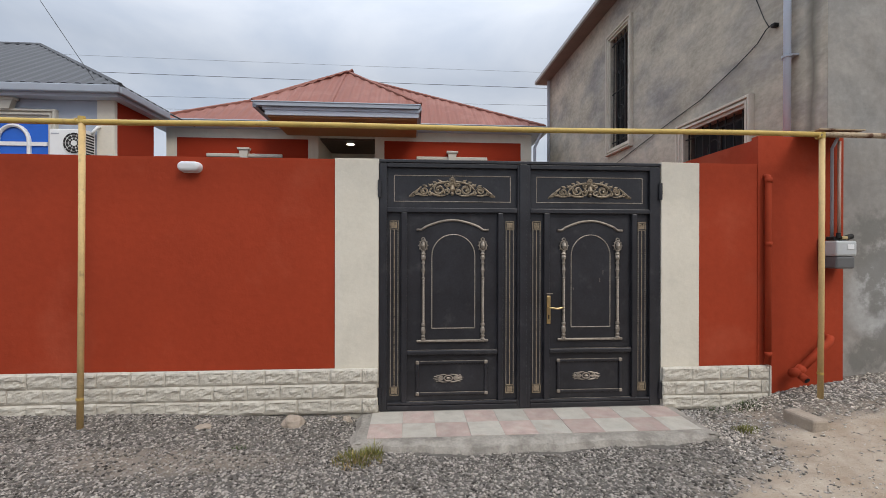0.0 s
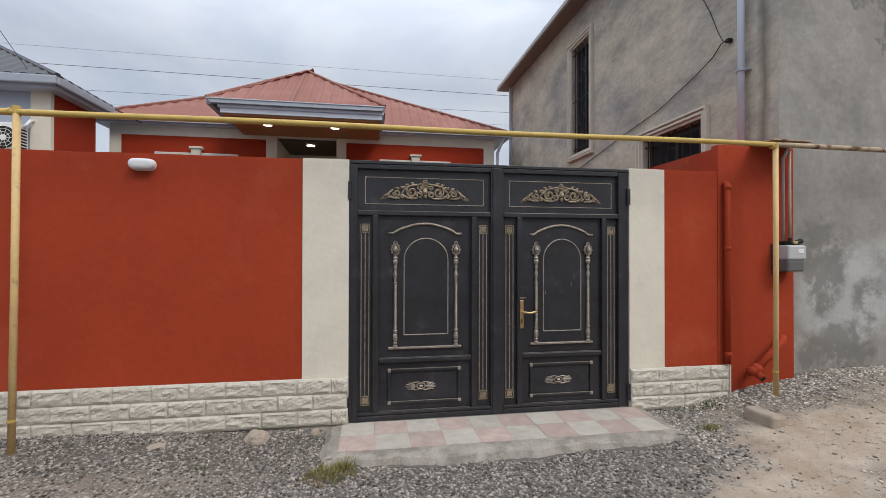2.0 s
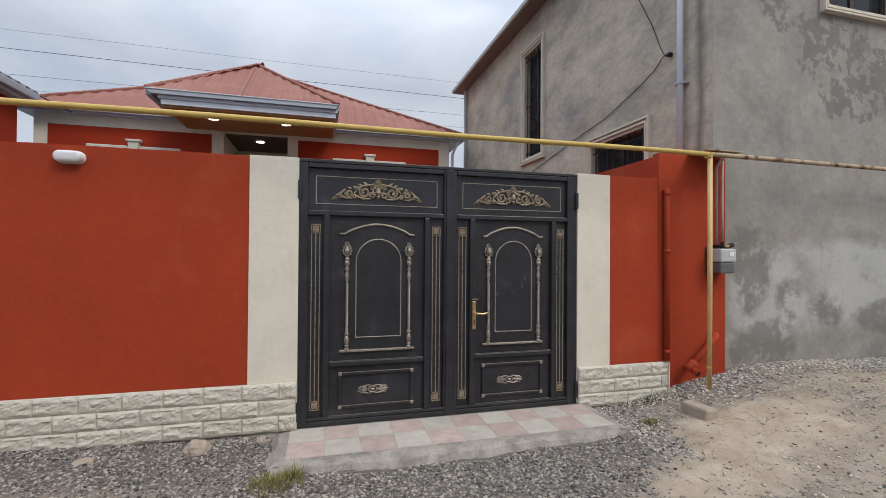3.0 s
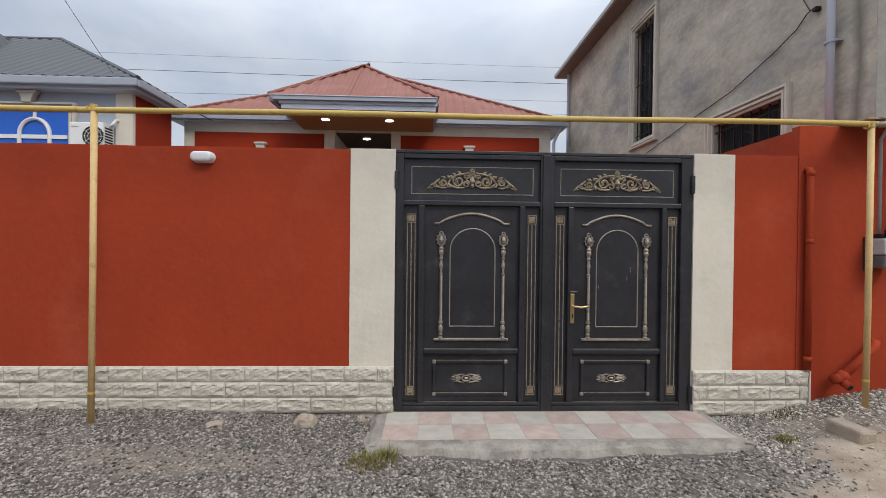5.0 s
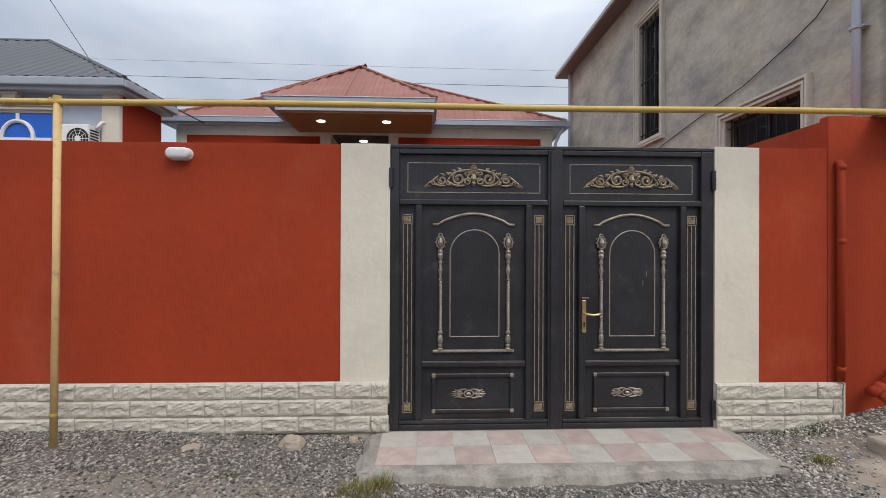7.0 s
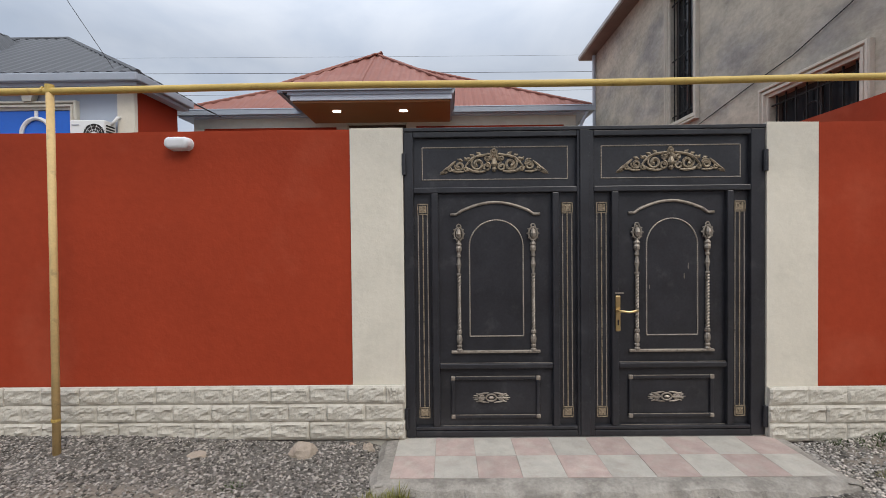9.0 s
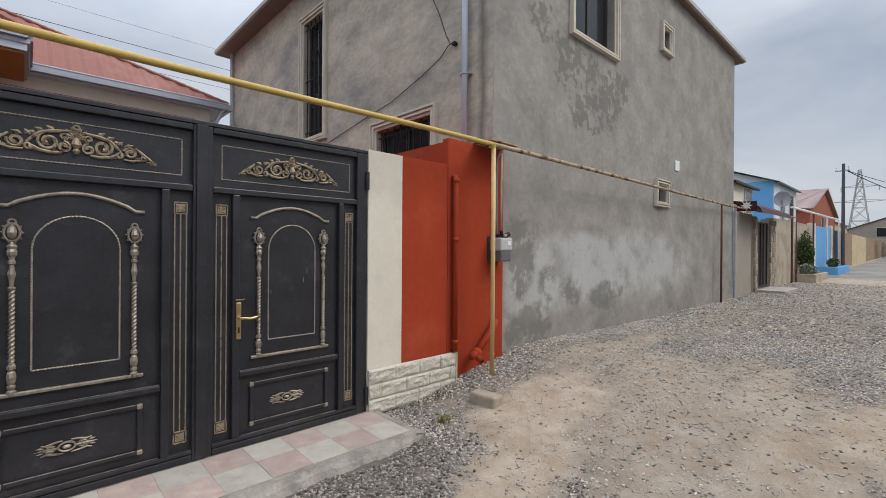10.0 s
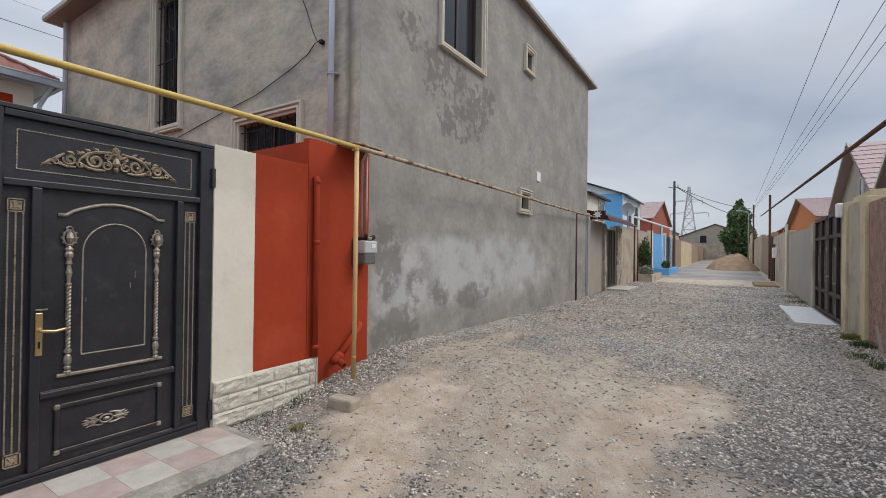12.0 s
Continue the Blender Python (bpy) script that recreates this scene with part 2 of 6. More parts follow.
def street_cement_material():
    """The street face: greyer, with pale patches low down, dark damp spots and dark peeled streaks."""
    m = mat("street_cement_render", (0.315, 0.295, 0.268), 0.95, spec=0.05, var=0.24, scale=1.8, fine=13, bump=0.012, bump_scale=4.5,
            second=(0.255, 0.245, 0.228), second_scale=1.1, second_lo=0.48, second_hi=0.66)
    n, l = m.node_tree.nodes, m.node_tree.links
    b = n["Principled BSDF"]
    old = b.inputs["Base Color"].links[0].from_socket
    tc = n.new("ShaderNodeTexCoord")
    sp = n.new("ShaderNodeSeparateXYZ")
    l.new(tc.outputs["Object"], sp.inputs[0])

    def calc(op, a, c, d=None):
        k = n.new("ShaderNodeMath")
        k.operation = op
        for i, v in enumerate((a, c, d)):
            if v is None:
                continue
            if isinstance(v, (int, float)):
                k.inputs[i].default_value = v
            else:
                l.new(v, k.inputs[i])
        return k.outputs[0]

    def blob(cx, cz, rx, rz):
        dx = calc("DIVIDE", calc("SUBTRACT", sp.outputs["X"], cx), rx)
        dz = calc("DIVIDE", calc("SUBTRACT", sp.outputs["Z"], cz), rz)
        d = calc("ADD", calc("MULTIPLY", dx, dx), calc("MULTIPLY", dz, dz))
        return calc("SUBTRACT", 1.0, calc("MINIMUM", d, 1.0))

    def noise(s, sx=1.0, detail=6.0):
        mp = n.new("ShaderNodeMapping")
        mp.inputs["Scale"].default_value = (sx, 1, 1)
        l.new(tc.outputs["Object"], mp.inputs[0])
        t = n.new("ShaderNodeTexNoise")
        t.inputs["Scale"].default_value, t.inputs["Detail"].default_value, t.inputs["Roughness"].default_value = s, detail, 0.65
        l.new(mp.outputs[0], t.inputs["Vector"])
        return t.outputs["Fac"]

    def layer(base, colour, fac):
        x = n.new("ShaderNodeMix")
        x.data_type = "RGBA"
        l.new(base, x.inputs["A"])
        x.inputs["B"].default_value = (*colour, 1)
        l.new(fac, x.inputs["Factor"])
        return x.outputs["Result"]

    def cut(v, lo, hi, top=1.0):
        r = n.new("ShaderNodeMapRange")
        r.inputs["From Min"].default_value, r.inputs["From Max"].default_value, r.inputs["To Max"].default_value = lo, hi, top
        l.new(v, r.inputs["Value"])
        return r.outputs[0]

    # pale limy band in the lower storey
    pale = cut(calc("MULTIPLY", calc("ADD", calc("ADD", blob(6.6, 1.25, 1.9, 0.8), blob(9.5, 1.3, 3.5, 0.9)), blob(5.7, 1.0, 0.7, 0.6)), noise(2.3)), 0.14, 0.44, 0.62)
    c = layer(old, (0.52, 0.525, 0.52), pale)
    c = layer(c, (0.245, 0.235, 0.218), cut(noise(1.3, 1.0, 10.0), 0.50, 0.66, 0.65))
    c = layer(c, (0.43, 0.415, 0.39), cut(noise(2.0, 0.6, 9.0), 0.58, 0.72, 0.5))
    # small grey dabs all over the trowelled coat
    c = layer(c, (0.235, 0.23, 0.22), cut(noise(5.0, 0.8, 6.0), 0.56, 0.68, 0.5))
    # old coat showing through in squarish flakes under the large window
    cell = n.new("ShaderNodeTexVoronoi")
    cell.distance = "CHEBYCHEV"
    cell.inputs["Scale"].default_value, cell.inputs["Randomness"].default_value = 8.0, 0.9
    l.new(tc.outputs["Object"], cell.inputs["Vector"])
    cs = n.new("ShaderNodeSeparateColor")
    l.new(cell.outputs["Color"], cs.inputs[0])
    peel = calc("ADD", calc("ADD", calc("ADD", blob(6.55, 4.35, 0.45, 0.5), blob(7.75, 4.15, 1.0, 0.75)), calc("ADD", blob(5.95, 4.95, 0.45, 0.5), blob(7.1, 3.75, 0.75, 0.4))), calc("ADD", blob(6.9, 4.75, 0.7, 0.35), blob(8.4, 4.55, 0.6, 0.35)))
    flake = calc("ADD", calc("MULTIPLY", calc("MINIMUM", peel, 1.0), calc("MULTIPLY_ADD", cs.outputs[0], 0.55, 0.15)), calc("MULTIPLY", calc("SUBTRACT", noise(9.0, 1.3, 9.0), 0.5), 1.3))
    c = layer(c, (0.165, 0.158, 0.145), cut(flake, 0.30, 0.42, 0.72))
    # damp spots low on the wall, the largest at its foot
    damp = calc("ADD", calc("ADD", blob(5.92, 0.55, 0.42, 0.55), blob(5.45, 1.7, 0.6, 0.5)), calc("ADD", calc("ADD", blob(6.15, 1.1, 0.32, 0.32), blob(6.77, 0.93, 0.42, 0.32)), calc("ADD", blob(5.5, 1.2, 0.35, 0.4), calc("ADD", blob(5.45, 0.45, 0.45, 0.4), blob(8.0, 0.8, 0.9, 0.3)))))
    c = layer(c, (0.175, 0.17, 0.155), cut(calc("MULTIPLY", damp, calc("ADD", calc("MULTIPLY_ADD", noise(2.6, 1.0, 9.0), 2.6, -0.85), calc("MULTIPLY", calc("SUBTRACT", noise(10.0, 1.0, 7.0), 0.5), 0.9))), 0.12, 0.40, 0.75))
    l.new(c, b.inputs["Base Color"])
    return m


STREET_CEMENT = street_cement_material()


def ground_material():
    m = mat("gravel_and_dirt", (0.135, 0.122, 0.108), 0.95, var=0.35, scale=25, fine=130, bump=0.03, bump_scale=55)
    n, l = m.node_tree.nodes, m.node_tree.links
    b = n["Principled BSDF"]
    old = b.inputs["Base Color"].links[0].from_socket
    at = n.new("ShaderNodeAttribute")
    at.attribute_name = "dirt"
    tc = n.new("ShaderNodeTexCoord")
    t = n.new("ShaderNodeTexNoise")
    t.inputs["Scale"].default_value, t.inputs["Detail"].default_value, t.inputs["Roughness"].default_value = 3.0, 8.0, 0.7
    l.new(tc.outputs["Object"], t.inputs["Vector"])
    ramp = n.new("ShaderNodeValToRGB")
    ramp.color_ramp.elements[0].position, ramp.color_ramp.elements[0].color = 0.34, (0.33, 0.255, 0.185, 1)
    ramp.color_ramp.elements[1].position, ramp.color_ramp.elements[1].color = 0.66, (0.47, 0.40, 0.32, 1)
    l.new(t.outputs["Fac"], ramp.inputs[0])
    x = n.new("ShaderNodeMix")
    x.data_type = "RGBA"
    l.new(at.outputs["Fac"], x.inputs["Factor"])
    l.new(old, x.inputs["A"])
    l.new(ramp.outputs[0], x.inputs["B"])
    l.new(x.outputs["Result"], b.inputs["Base Color"])
    return m


GROUND = ground_material()


def pebble_material():
    """Brown-pink pebbledash with pale chips, flaking to pale render near the foot."""
    m = mat("pebbledash", (0.30, 0.185, 0.15), 0.95, spec=0.1, var=0.6, scale=9, fine=45, bump=0.02, bump_scale=60)
    n, l = m.node_tree.nodes, m.node_tree.links
    b = n["Principled BSDF"]
    old = b.inputs["Base Color"].links[0].from_socket
    tc = n.new("ShaderNodeTexCoord")
    v = n.new("ShaderNodeTexVoronoi")
    v.inputs["Scale"].default_value = 48.0
    l.new(tc.outputs["Object"], v.inputs["Vector"])
    sp = n.new("ShaderNodeSeparateColor")
    l.new(v.outputs["Color"], sp.inputs[0])
    chip = n.new("ShaderNodeMath")
    chip.operation = "GREATER_THAN"
    l.new(sp.outputs[0], chip.inputs[0])
    chip.inputs[1].default_value = 0.72
    near = n.new("ShaderNodeMath")
    near.operation = "LESS_THAN"
    l.new(v.outputs["Distance"], near.inputs[0])
    near.inputs[1].default_value = 0.42
    both = n.new("ShaderNodeMath")
    both.operation = "MULTIPLY"
    l.new(chip.outputs[0], both.inputs[0])
    l.new(near.outputs[0], both.inputs[1])
    x = n.new("ShaderNodeMix")
    x.data_type = "RGBA"
    l.new(both.outputs[0], x.inputs["Factor"])
    l.new(old, x.inputs["A"])
    x.inputs["B"].default_value = (0.52, 0.45, 0.38, 1)
    # flaked patches of their own shape
    t = n.new("ShaderNodeTexNoise")
    t.inputs["Scale"].default_value, t.inputs["Detail"].default_value = 2.1, 4.0
    l.new(tc.outputs["Object"], t.inputs["Vector"])
    sx = n.new("ShaderNodeSeparateXYZ")
    l.new(tc.outputs["Object"], sx.inputs[0])
    low = n.new("ShaderNodeMapRange")
    low.inputs["From Min"].default_value, low.inputs["From Max"].default_value = 0.95, 0.35
    low.inputs["To Min"].default_value, low.inputs["To Max"].default_value = 0.0, 0.2
    l.new(sx.outputs["Z"], low.inputs["Value"])
    add = n.new("ShaderNodeMath")
    l.new(t.outputs["Fac"], add.inputs[0])
    l.new(low.outputs[0], add.inputs[1])
    cutn = n.new("ShaderNodeMapRange")
    cutn.inputs["From Min"].default_value, cutn.inputs["From Max"].default_value = 0.69, 0.72
    l.new(add.outputs[0], cutn.inputs["Value"])
    y = n.new("ShaderNodeMix")
    y.data_type = "RGBA"
    l.new(cutn.outputs[0], y.inputs["Factor"])
    l.new(x.outputs["Result"], y.inputs["A"])
    y.inputs["B"].default_value = (0.40, 0.35, 0.30, 1)
    l.new(y.outputs["Result"], b.inputs["Base Color"])
    return m


PEBBLE = pebble_material()

# ---- mesh helpers ----


def thing(name, label, category, group="", kind="", at=(0, 0, 0)):
    ob = new(name)
    ob.location = at
    return tagged(ob, label, category, group, kind)


def mesh_of(name, bm, material):
    me = bpy.data.meshes.new(name)
    bm.normal_update()
    bm.to_mesh(me)
    bm.free()
    me.materials.append(material)
    return me


def part(name, bm, material, parent, label="", smooth=False):
    me = mesh_of(name, bm, material)
    if smooth:
        me.polygons.foreach_set("use_smooth", [True] * len(me.polygons))
    ob = new(name, me)
    if parent is not None:
        ob.parent = parent
        ob.matrix_parent_inverse = Matrix.Translation(parent_place(parent)).inverted()
    return tagged(ob, label)


def parent_place(ob):
    p = Vector(ob.location)
    if ob.parent is not None:
        p = Vector((0, 0, 0)) if ob.type == "MESH" else p
    return p


def solo(name, bm, material, label, category, group="", kind="", smooth=False):
    return tagged(part(name, bm, material, None, "", smooth), label, category, group, kind)


def box(x0, x1, y0, y1, z0, z1, bm=None, bevel=0.0):
    own = bmesh.new()
    vs = [own.verts.new((x, y, z)) for z in (z0, z1) for y in (y0, y1) for x in (x0, x1)]
    for f in ((0, 2, 3, 1), (4, 5, 7, 6), (0, 1, 5, 4), (2, 6, 7, 3), (0, 4, 6, 2), (1, 3, 7, 5)):
        own.faces.new([vs[i] for i in f])
    if bevel:
        bmesh.ops.bevel(own, geom=own.edges[:], offset=bevel, segments=2, affect="EDGES", profile=0.5)
    return join(bm, own)


def join(bm, own):
    if bm is None:
        return own
    me = bpy.data.meshes.new("tmp")
    own.to_mesh(me)
    own.free()
    bm.from_mesh(me)
    bpy.data.meshes.remove(me)
    return bm


def tube(points, r, bm=None, sides=8, radii=None, caps=True):
    """A swept tube along points; radii, one a point, override r."""
    bm = bm or bmesh.new()
    pts = [Vector(p) for p in points]
    rings = []
    up = None
    for i, p in enumerate(pts):
        d = (pts[min(i + 1, len(pts) - 1)] - pts[max(i - 1, 0)]).normalized()
        if up is None:
            up = d.cross(Vector((0.31, 0.87, 0.41))).normalized()
        up = (up - d * up.dot(d)).normalized()
        side = d.cross(up)
        rad = radii[i] if radii else r
        rings.append([bm.verts.new(p + (up * math.cos(a) + side * math.sin(a)) * rad) for a in [2 * math.pi * k / sides for k in range(sides)]])
    for a, b in zip(rings, rings[1:]):
        for k in range(sides):
            bm.faces.new((a[k], a[(k + 1) % sides], b[(k + 1) % sides], b[k]))
    if caps:
        bm.faces.new(rings[0][::-1])
        bm.faces.new(rings[-1])
    return bm


def prism(outline, y0, y1, bm=None, axis="y"):
    """A polygon of (a, z) pairs pushed from y0 to y1 along an axis."""
    bm = bm or bmesh.new()
    put = (lambda a, z, c: (a, c, z)) if axis == "y" else (lambda a, z, c: (c, a, z))
    f = [bm.verts.new(put(a, z, y0)) for a, z in outline]
    g = [bm.verts.new(put(a, z, y1)) for a, z in outline]
    n = len(outline)
    faces = [bm.faces.new(f), bm.faces.new(g[::-1])]
    for i in range(n):
        faces.append(bm.faces.new((f[i], g[i], g[(i + 1) % n], f[(i + 1) % n])))
    bmesh.ops.recalc_face_normals(bm, faces=faces)
    return bm


def sheet(corners, ribs, depth, thick=0.03, bm=None):
    """A ribbed metal roof sheet over a three- or four-cornered slope: eave a-b, ridge end c (and d); ribs run up the slope."""
    bm = bm or bmesh.new()
    a, b, c, d = [Vector(p) for p in (corners if len(corners) == 4 else (*corners, corners[2]))]
    nrm = (b - a).cross(d - a).normalized()
    if nrm.z < 0:
        nrm = -nrm
    along = (b - a).normalized()
    length = (b - a).length

    def top(s):
        # the height of the slope's upper edge over a point of the eave
        p = a + along * s
        ds, cs = (d - a).dot(along), (c - a).dot(along)
        rise = (d - a) - along * ds
        if s < ds:
            return p + rise * (s / max(ds, 1e-6))
        if s > cs:
            return p + rise * ((length - s) / max(length - cs, 1e-6))
        return p + rise

    count = max(4, int(length / ribs) * 4)
    prev = None
    marks = sorted(set([length * i / count for i in range(count + 1)] + [(d - a).dot(along), (c - a).dot(along)]))
    for i, s in enumerate(marks):
        lift = nrm * (depth if i % 4 in (1, 2) else 0.0)
        lo, hi = a + along * s + lift, top(s) + lift
        cur = [bm.verts.new(v) for v in (lo, hi, hi - nrm * thick, lo - nrm * thick)]
        if prev:
            for k in range(4):
                bm.faces.new((prev[k], cur[k], cur[(k + 1) % 4], prev[(k + 1) % 4]))
        prev = cur
    return bm


def surround(w0, w1, z0, z1, wide, out, plane, axis):
    """A grooved moulding mitred round an opening, as one mesh; plane: the wall's face; out: towards the viewer (signed)."""
    bm = bmesh.new()
    rings = []
    for grow, o in ((1.0, -0.05), (1.0, 0.75), (0.93, 1.0), (0.74, 1.0), (0.68, 0.45), (0.60, 0.45), (0.54, 0.85), (0.32, 0.85), (0.27, 0.35), (0.0, 0.35), (0.0, -0.05)):
        g = grow * wide
        ring = []
        for a, z in ((w0 - g, z0 - g), (w1 + g, z0 - g), (w1 + g, z1 + g), (w0 - g, z1 + g)):
            d = plane + out * o
            ring.append(bm.verts.new((d, a, z) if axis == "x" else (a, d, z)))
        rings.append(ring)
    for a, b in zip(rings, rings[1:]):
        for k in range(4):
            bm.faces.new((a[k], a[(k + 1) % 4], b[(k + 1) % 4], b[k]))
    bmesh.ops.recalc_face_normals(bm, faces=bm.faces[:])
    return bm


def smooth(lo, hi, v):
    t = np.clip((v - lo) / (hi - lo), 0, 1)
    return t * t * (3 - 2 * t)


def ground_z(x, y):
    """The height of the lane: it lies low before the gate, banks up beside the grey house and climbs slowly down the street."""
    x, y = np.asarray(x, float), np.asarray(y, float)
    z = -0.075 + 0.07 * smooth(-0.6, -2.6, x) + 0.285 * smooth(2.6, 6.0, x)
    z = z + 0.06 * smooth(-0.55, -0.12, y) * (1 - smooth(-0.4, -0.12, x))
    z = z + 0.07 * smooth(-1.2, -0.1, y) * smooth(3.4, 4.6, x) * (1 - smooth(5.5, 9, x))
    z = z + 0.0085 * np.maximum(x - 16, 0) * (x < 130) + 0.0085 * 114 * (x >= 130)
    z = z + 0.018 * np.sin(1.7 * x + 0.6 * y) * np.sin(1.3 * y - 0.4 * x) * smooth(-0.2, -1.0, y)
    return z


def dirt_amount(x, y):
    """How far bare tan dirt shows through the gravel."""
    x, y = np.asarray(x, float), np.asarray(y, float)
    wob = 0.22 * np.sin(3.1 * x + 1.7 * y) + 0.18 * np.sin(5.3 * y - 2.2 * x + 1) + 0.2 * np.sin(9.7 * x + 7.1 * y) * np.sin(6.1 * y - 8.3 * x) + 0.2 * np.sin(17 * x - 13 * y) * np.sin(23 * y + 11 * x)
    out = np.zeros_like(x + y)
    for cx, cy, rx, ry, k in ((4.3, -1.15, 1.35, 0.62, 1.0), (3.35, -1.65, 0.75, 0.45, 1.0), (5.4, -3.5, 1.0, 0.42, 1.0), (4.3, -3.05, 0.9, 0.5, 0.9), (5.8, -2.6, 1.1, 0.4, 0.8), (6.6, -0.75, 1.5, 0.35, 0.75), (3.7, -2.5, 0.8, 0.7, 0.65), (4.9, -2.1, 2.3, 1.8, 0.74), (3.4, -3.9, 1.4, 0.4, 0.6),
                          (11.5, -1.1, 5.0, 0.55, 0.5), (14.5, -2.6, 6.0, 1.3, 0.45), (-1.6, -0.85, 0.9, 0.22, 0.35), (8.0, -5.3, 2.6, 0.25, 0.6), (20.0, -2.6, 4.0, 1.4, 0.6)):
        d = ((x - cx) / rx) ** 2 + ((y - cy) / ry) ** 2 + wob
        out = np.maximum(out, k * (1 - smooth(0.25, 1.6, d)))
    return np.maximum(out, 0.9 * smooth(21, 25, x) * (x > 0))

# ---- ground ----


def lines(*spans):
    out = []
    for a, b, step in spans:
        n = max(1, round((b - a) / step))
        out += [a + (b - a) * i / n for i in range(n)]
    return np.array(out + [spans[-1][1]])


def build_ground():
    xs = lines((-900, -60, 120), (-60, -12, 6), (-12, -3.4, 0.3), (-3.4, 9.0, 0.07), (9.0, 16, 0.2), (16, 60, 1.0), (60, 140, 8), (140, 1500, 170))
    ys = lines((-900, -60, 120), (-60, -8, 6.5), (-8, -4.6, 0.17), (-4.6, 0.3, 0.06), (0.3, 20, 2), (20, 900, 110))
    gx, gy = np.meshgrid(xs, ys)
    gz = ground_z(gx, gy) + np.random.uniform(-0.004, 0.004, gx.shape)
    nx, ny = len(xs), len(ys)
    i = np.arange(nx * ny).reshape(ny, nx)
    quads = np.stack([i[:-1, :-1], i[:-1, 1:], i[1:, 1:], i[1:, :-1]], -1).reshape(-1, 4)
    me = bpy.data.meshes.new("ground")
    me.from_pydata(np.stack([gx, gy, gz], -1).reshape(-1, 3), [], quads.tolist())
    at = me.attributes.new("dirt", "FLOAT", "POINT")
    at.data.foreach_set("value", np.maximum(dirt_amount(gx, gy), 0.38 * smooth(4.2, 7.0, gx)).reshape(-1).astype(np.float32))
    me.materials.append(GROUND)
    return tagged(new("ground", me), "grey gravel lane with bare patches of tan dirt", "ground", kind="structure")


ground = build_ground()


def gravel(name, x0, x1, y0, y1, count, smin, smax, seed, label, material=None, bare=False):
    """Loose crushed stones lying on the lane, fewer on bare dirt."""
    rng = np.random.default_rng(seed)
    x, y = rng.uniform(x0, x1, count), rng.uniform(y0, y1, count)
    keep = rng.random(count) > 0.95 * np.clip(dirt_amount(x, y) * 1.15, 0, 1) ** 0.7
    if bare:
        keep = dirt_amount(x, y) > 0.25 * rng.random(count)
    keep &= ~((x > -0.16) & (x < 3.05) & (y > -0.80 + 0.05 * np.sin(7 * x)))
    x, y = x[keep], y[keep]
    n = len(x)
    s = smin * (smax / smin) ** (rng.random(n) ** 1.5)
    base = np.array([(1, 0, 0), (0, 1, 0), (-1, 0, 0), (0, -1, 0), (0.2, 0.1, 0.75), (0, 0, -0.6)])
    v = base[None] * rng.uniform(0.55, 1.25, (n, 6, 3)) * s[:, None, None]
    a = rng.uniform(0, 2 * np.pi, n)
    ca, sa = np.cos(a)[:, None], np.sin(a)[:, None]
    tilt = rng.normal(0, 0.4, n)[:, None]
    vx, vy, vz = v[..., 0], v[..., 1] * 0.7, v[..., 2] * 0.62
    vy, vz = vy * np.cos(tilt) - vz * np.sin(tilt), vy * np.sin(tilt) + vz * np.cos(tilt)
    wx, wy = vx * ca - vy * sa + x[:, None], vx * sa + vy * ca + y[:, None]
    wz = vz + (ground_z(x, y) + 0.12 * s)[:, None]
    verts = np.stack([wx, wy, wz], -1).reshape(-1, 3)
    tri = np.array([(0, 1, 4), (1, 2, 4), (2, 3, 4), (3, 0, 4), (1, 0, 5), (2, 1, 5), (3, 2, 5), (0, 3, 5)])
    faces = (tri[None] + 6 * np.arange(n)[:, None, None]).reshape(-1, 3)
    me = bpy.data.meshes.new(name)
    me.vertices.add(len(verts))
    me.vertices.foreach_set("co", verts.ravel())
    me.loops.add(faces.size)
    me.loops.foreach_set("vertex_index", faces.ravel().astype(np.int32))
    me.polygons.add(len(faces))
    me.polygons.foreach_set("loop_start", np.arange(0, faces.size, 3, dtype=np.int32))
    me.update(calc_edges=True)
    me.materials.append(material or GRAVEL)
    return tagged(new(name, me), label, "gravel", kind="stuff")


gravel("gravel", -5.2, 3.4, -2.6, -0.04, 90000, 0.008, 0.026, 1, "loose grey crushed stone before the gate", GRAVEL_DARK)
gravel("gravel", 3.0, 9.5, -5.7, 0.06, 120000, 0.008, 0.026, 2, "loose grey crushed stone along the lane")
gravel("gravel", 9.5, 25.0, -5.7, 0.06, 60000, 0.016, 0.04, 3, "loose grey crushed stone farther down the lane")
gravel("gravel", 3.5, 14.0, -0.35, 0.09, 2600, 0.010, 0.032, 4, "coarse rubble stones heaped along the grey house wall")
gravel("gravel", -6.0, 3.2, -5.7, -2.5, 60000, 0.008, 0.026, 6, "loose grey crushed stone across the lane")
gravel("gravel", 3.0, 8.5, -4.2, -0.2, 16000, 0.002, 0.010, 7, "small grit scattered over the bare dirt", GRAVEL, True)
gravel("gravel", 4.0, 6.0, -0.75, -0.05, 700, 0.010, 0.035, 5, "coarse rubble heaped at the foot of the red wall")


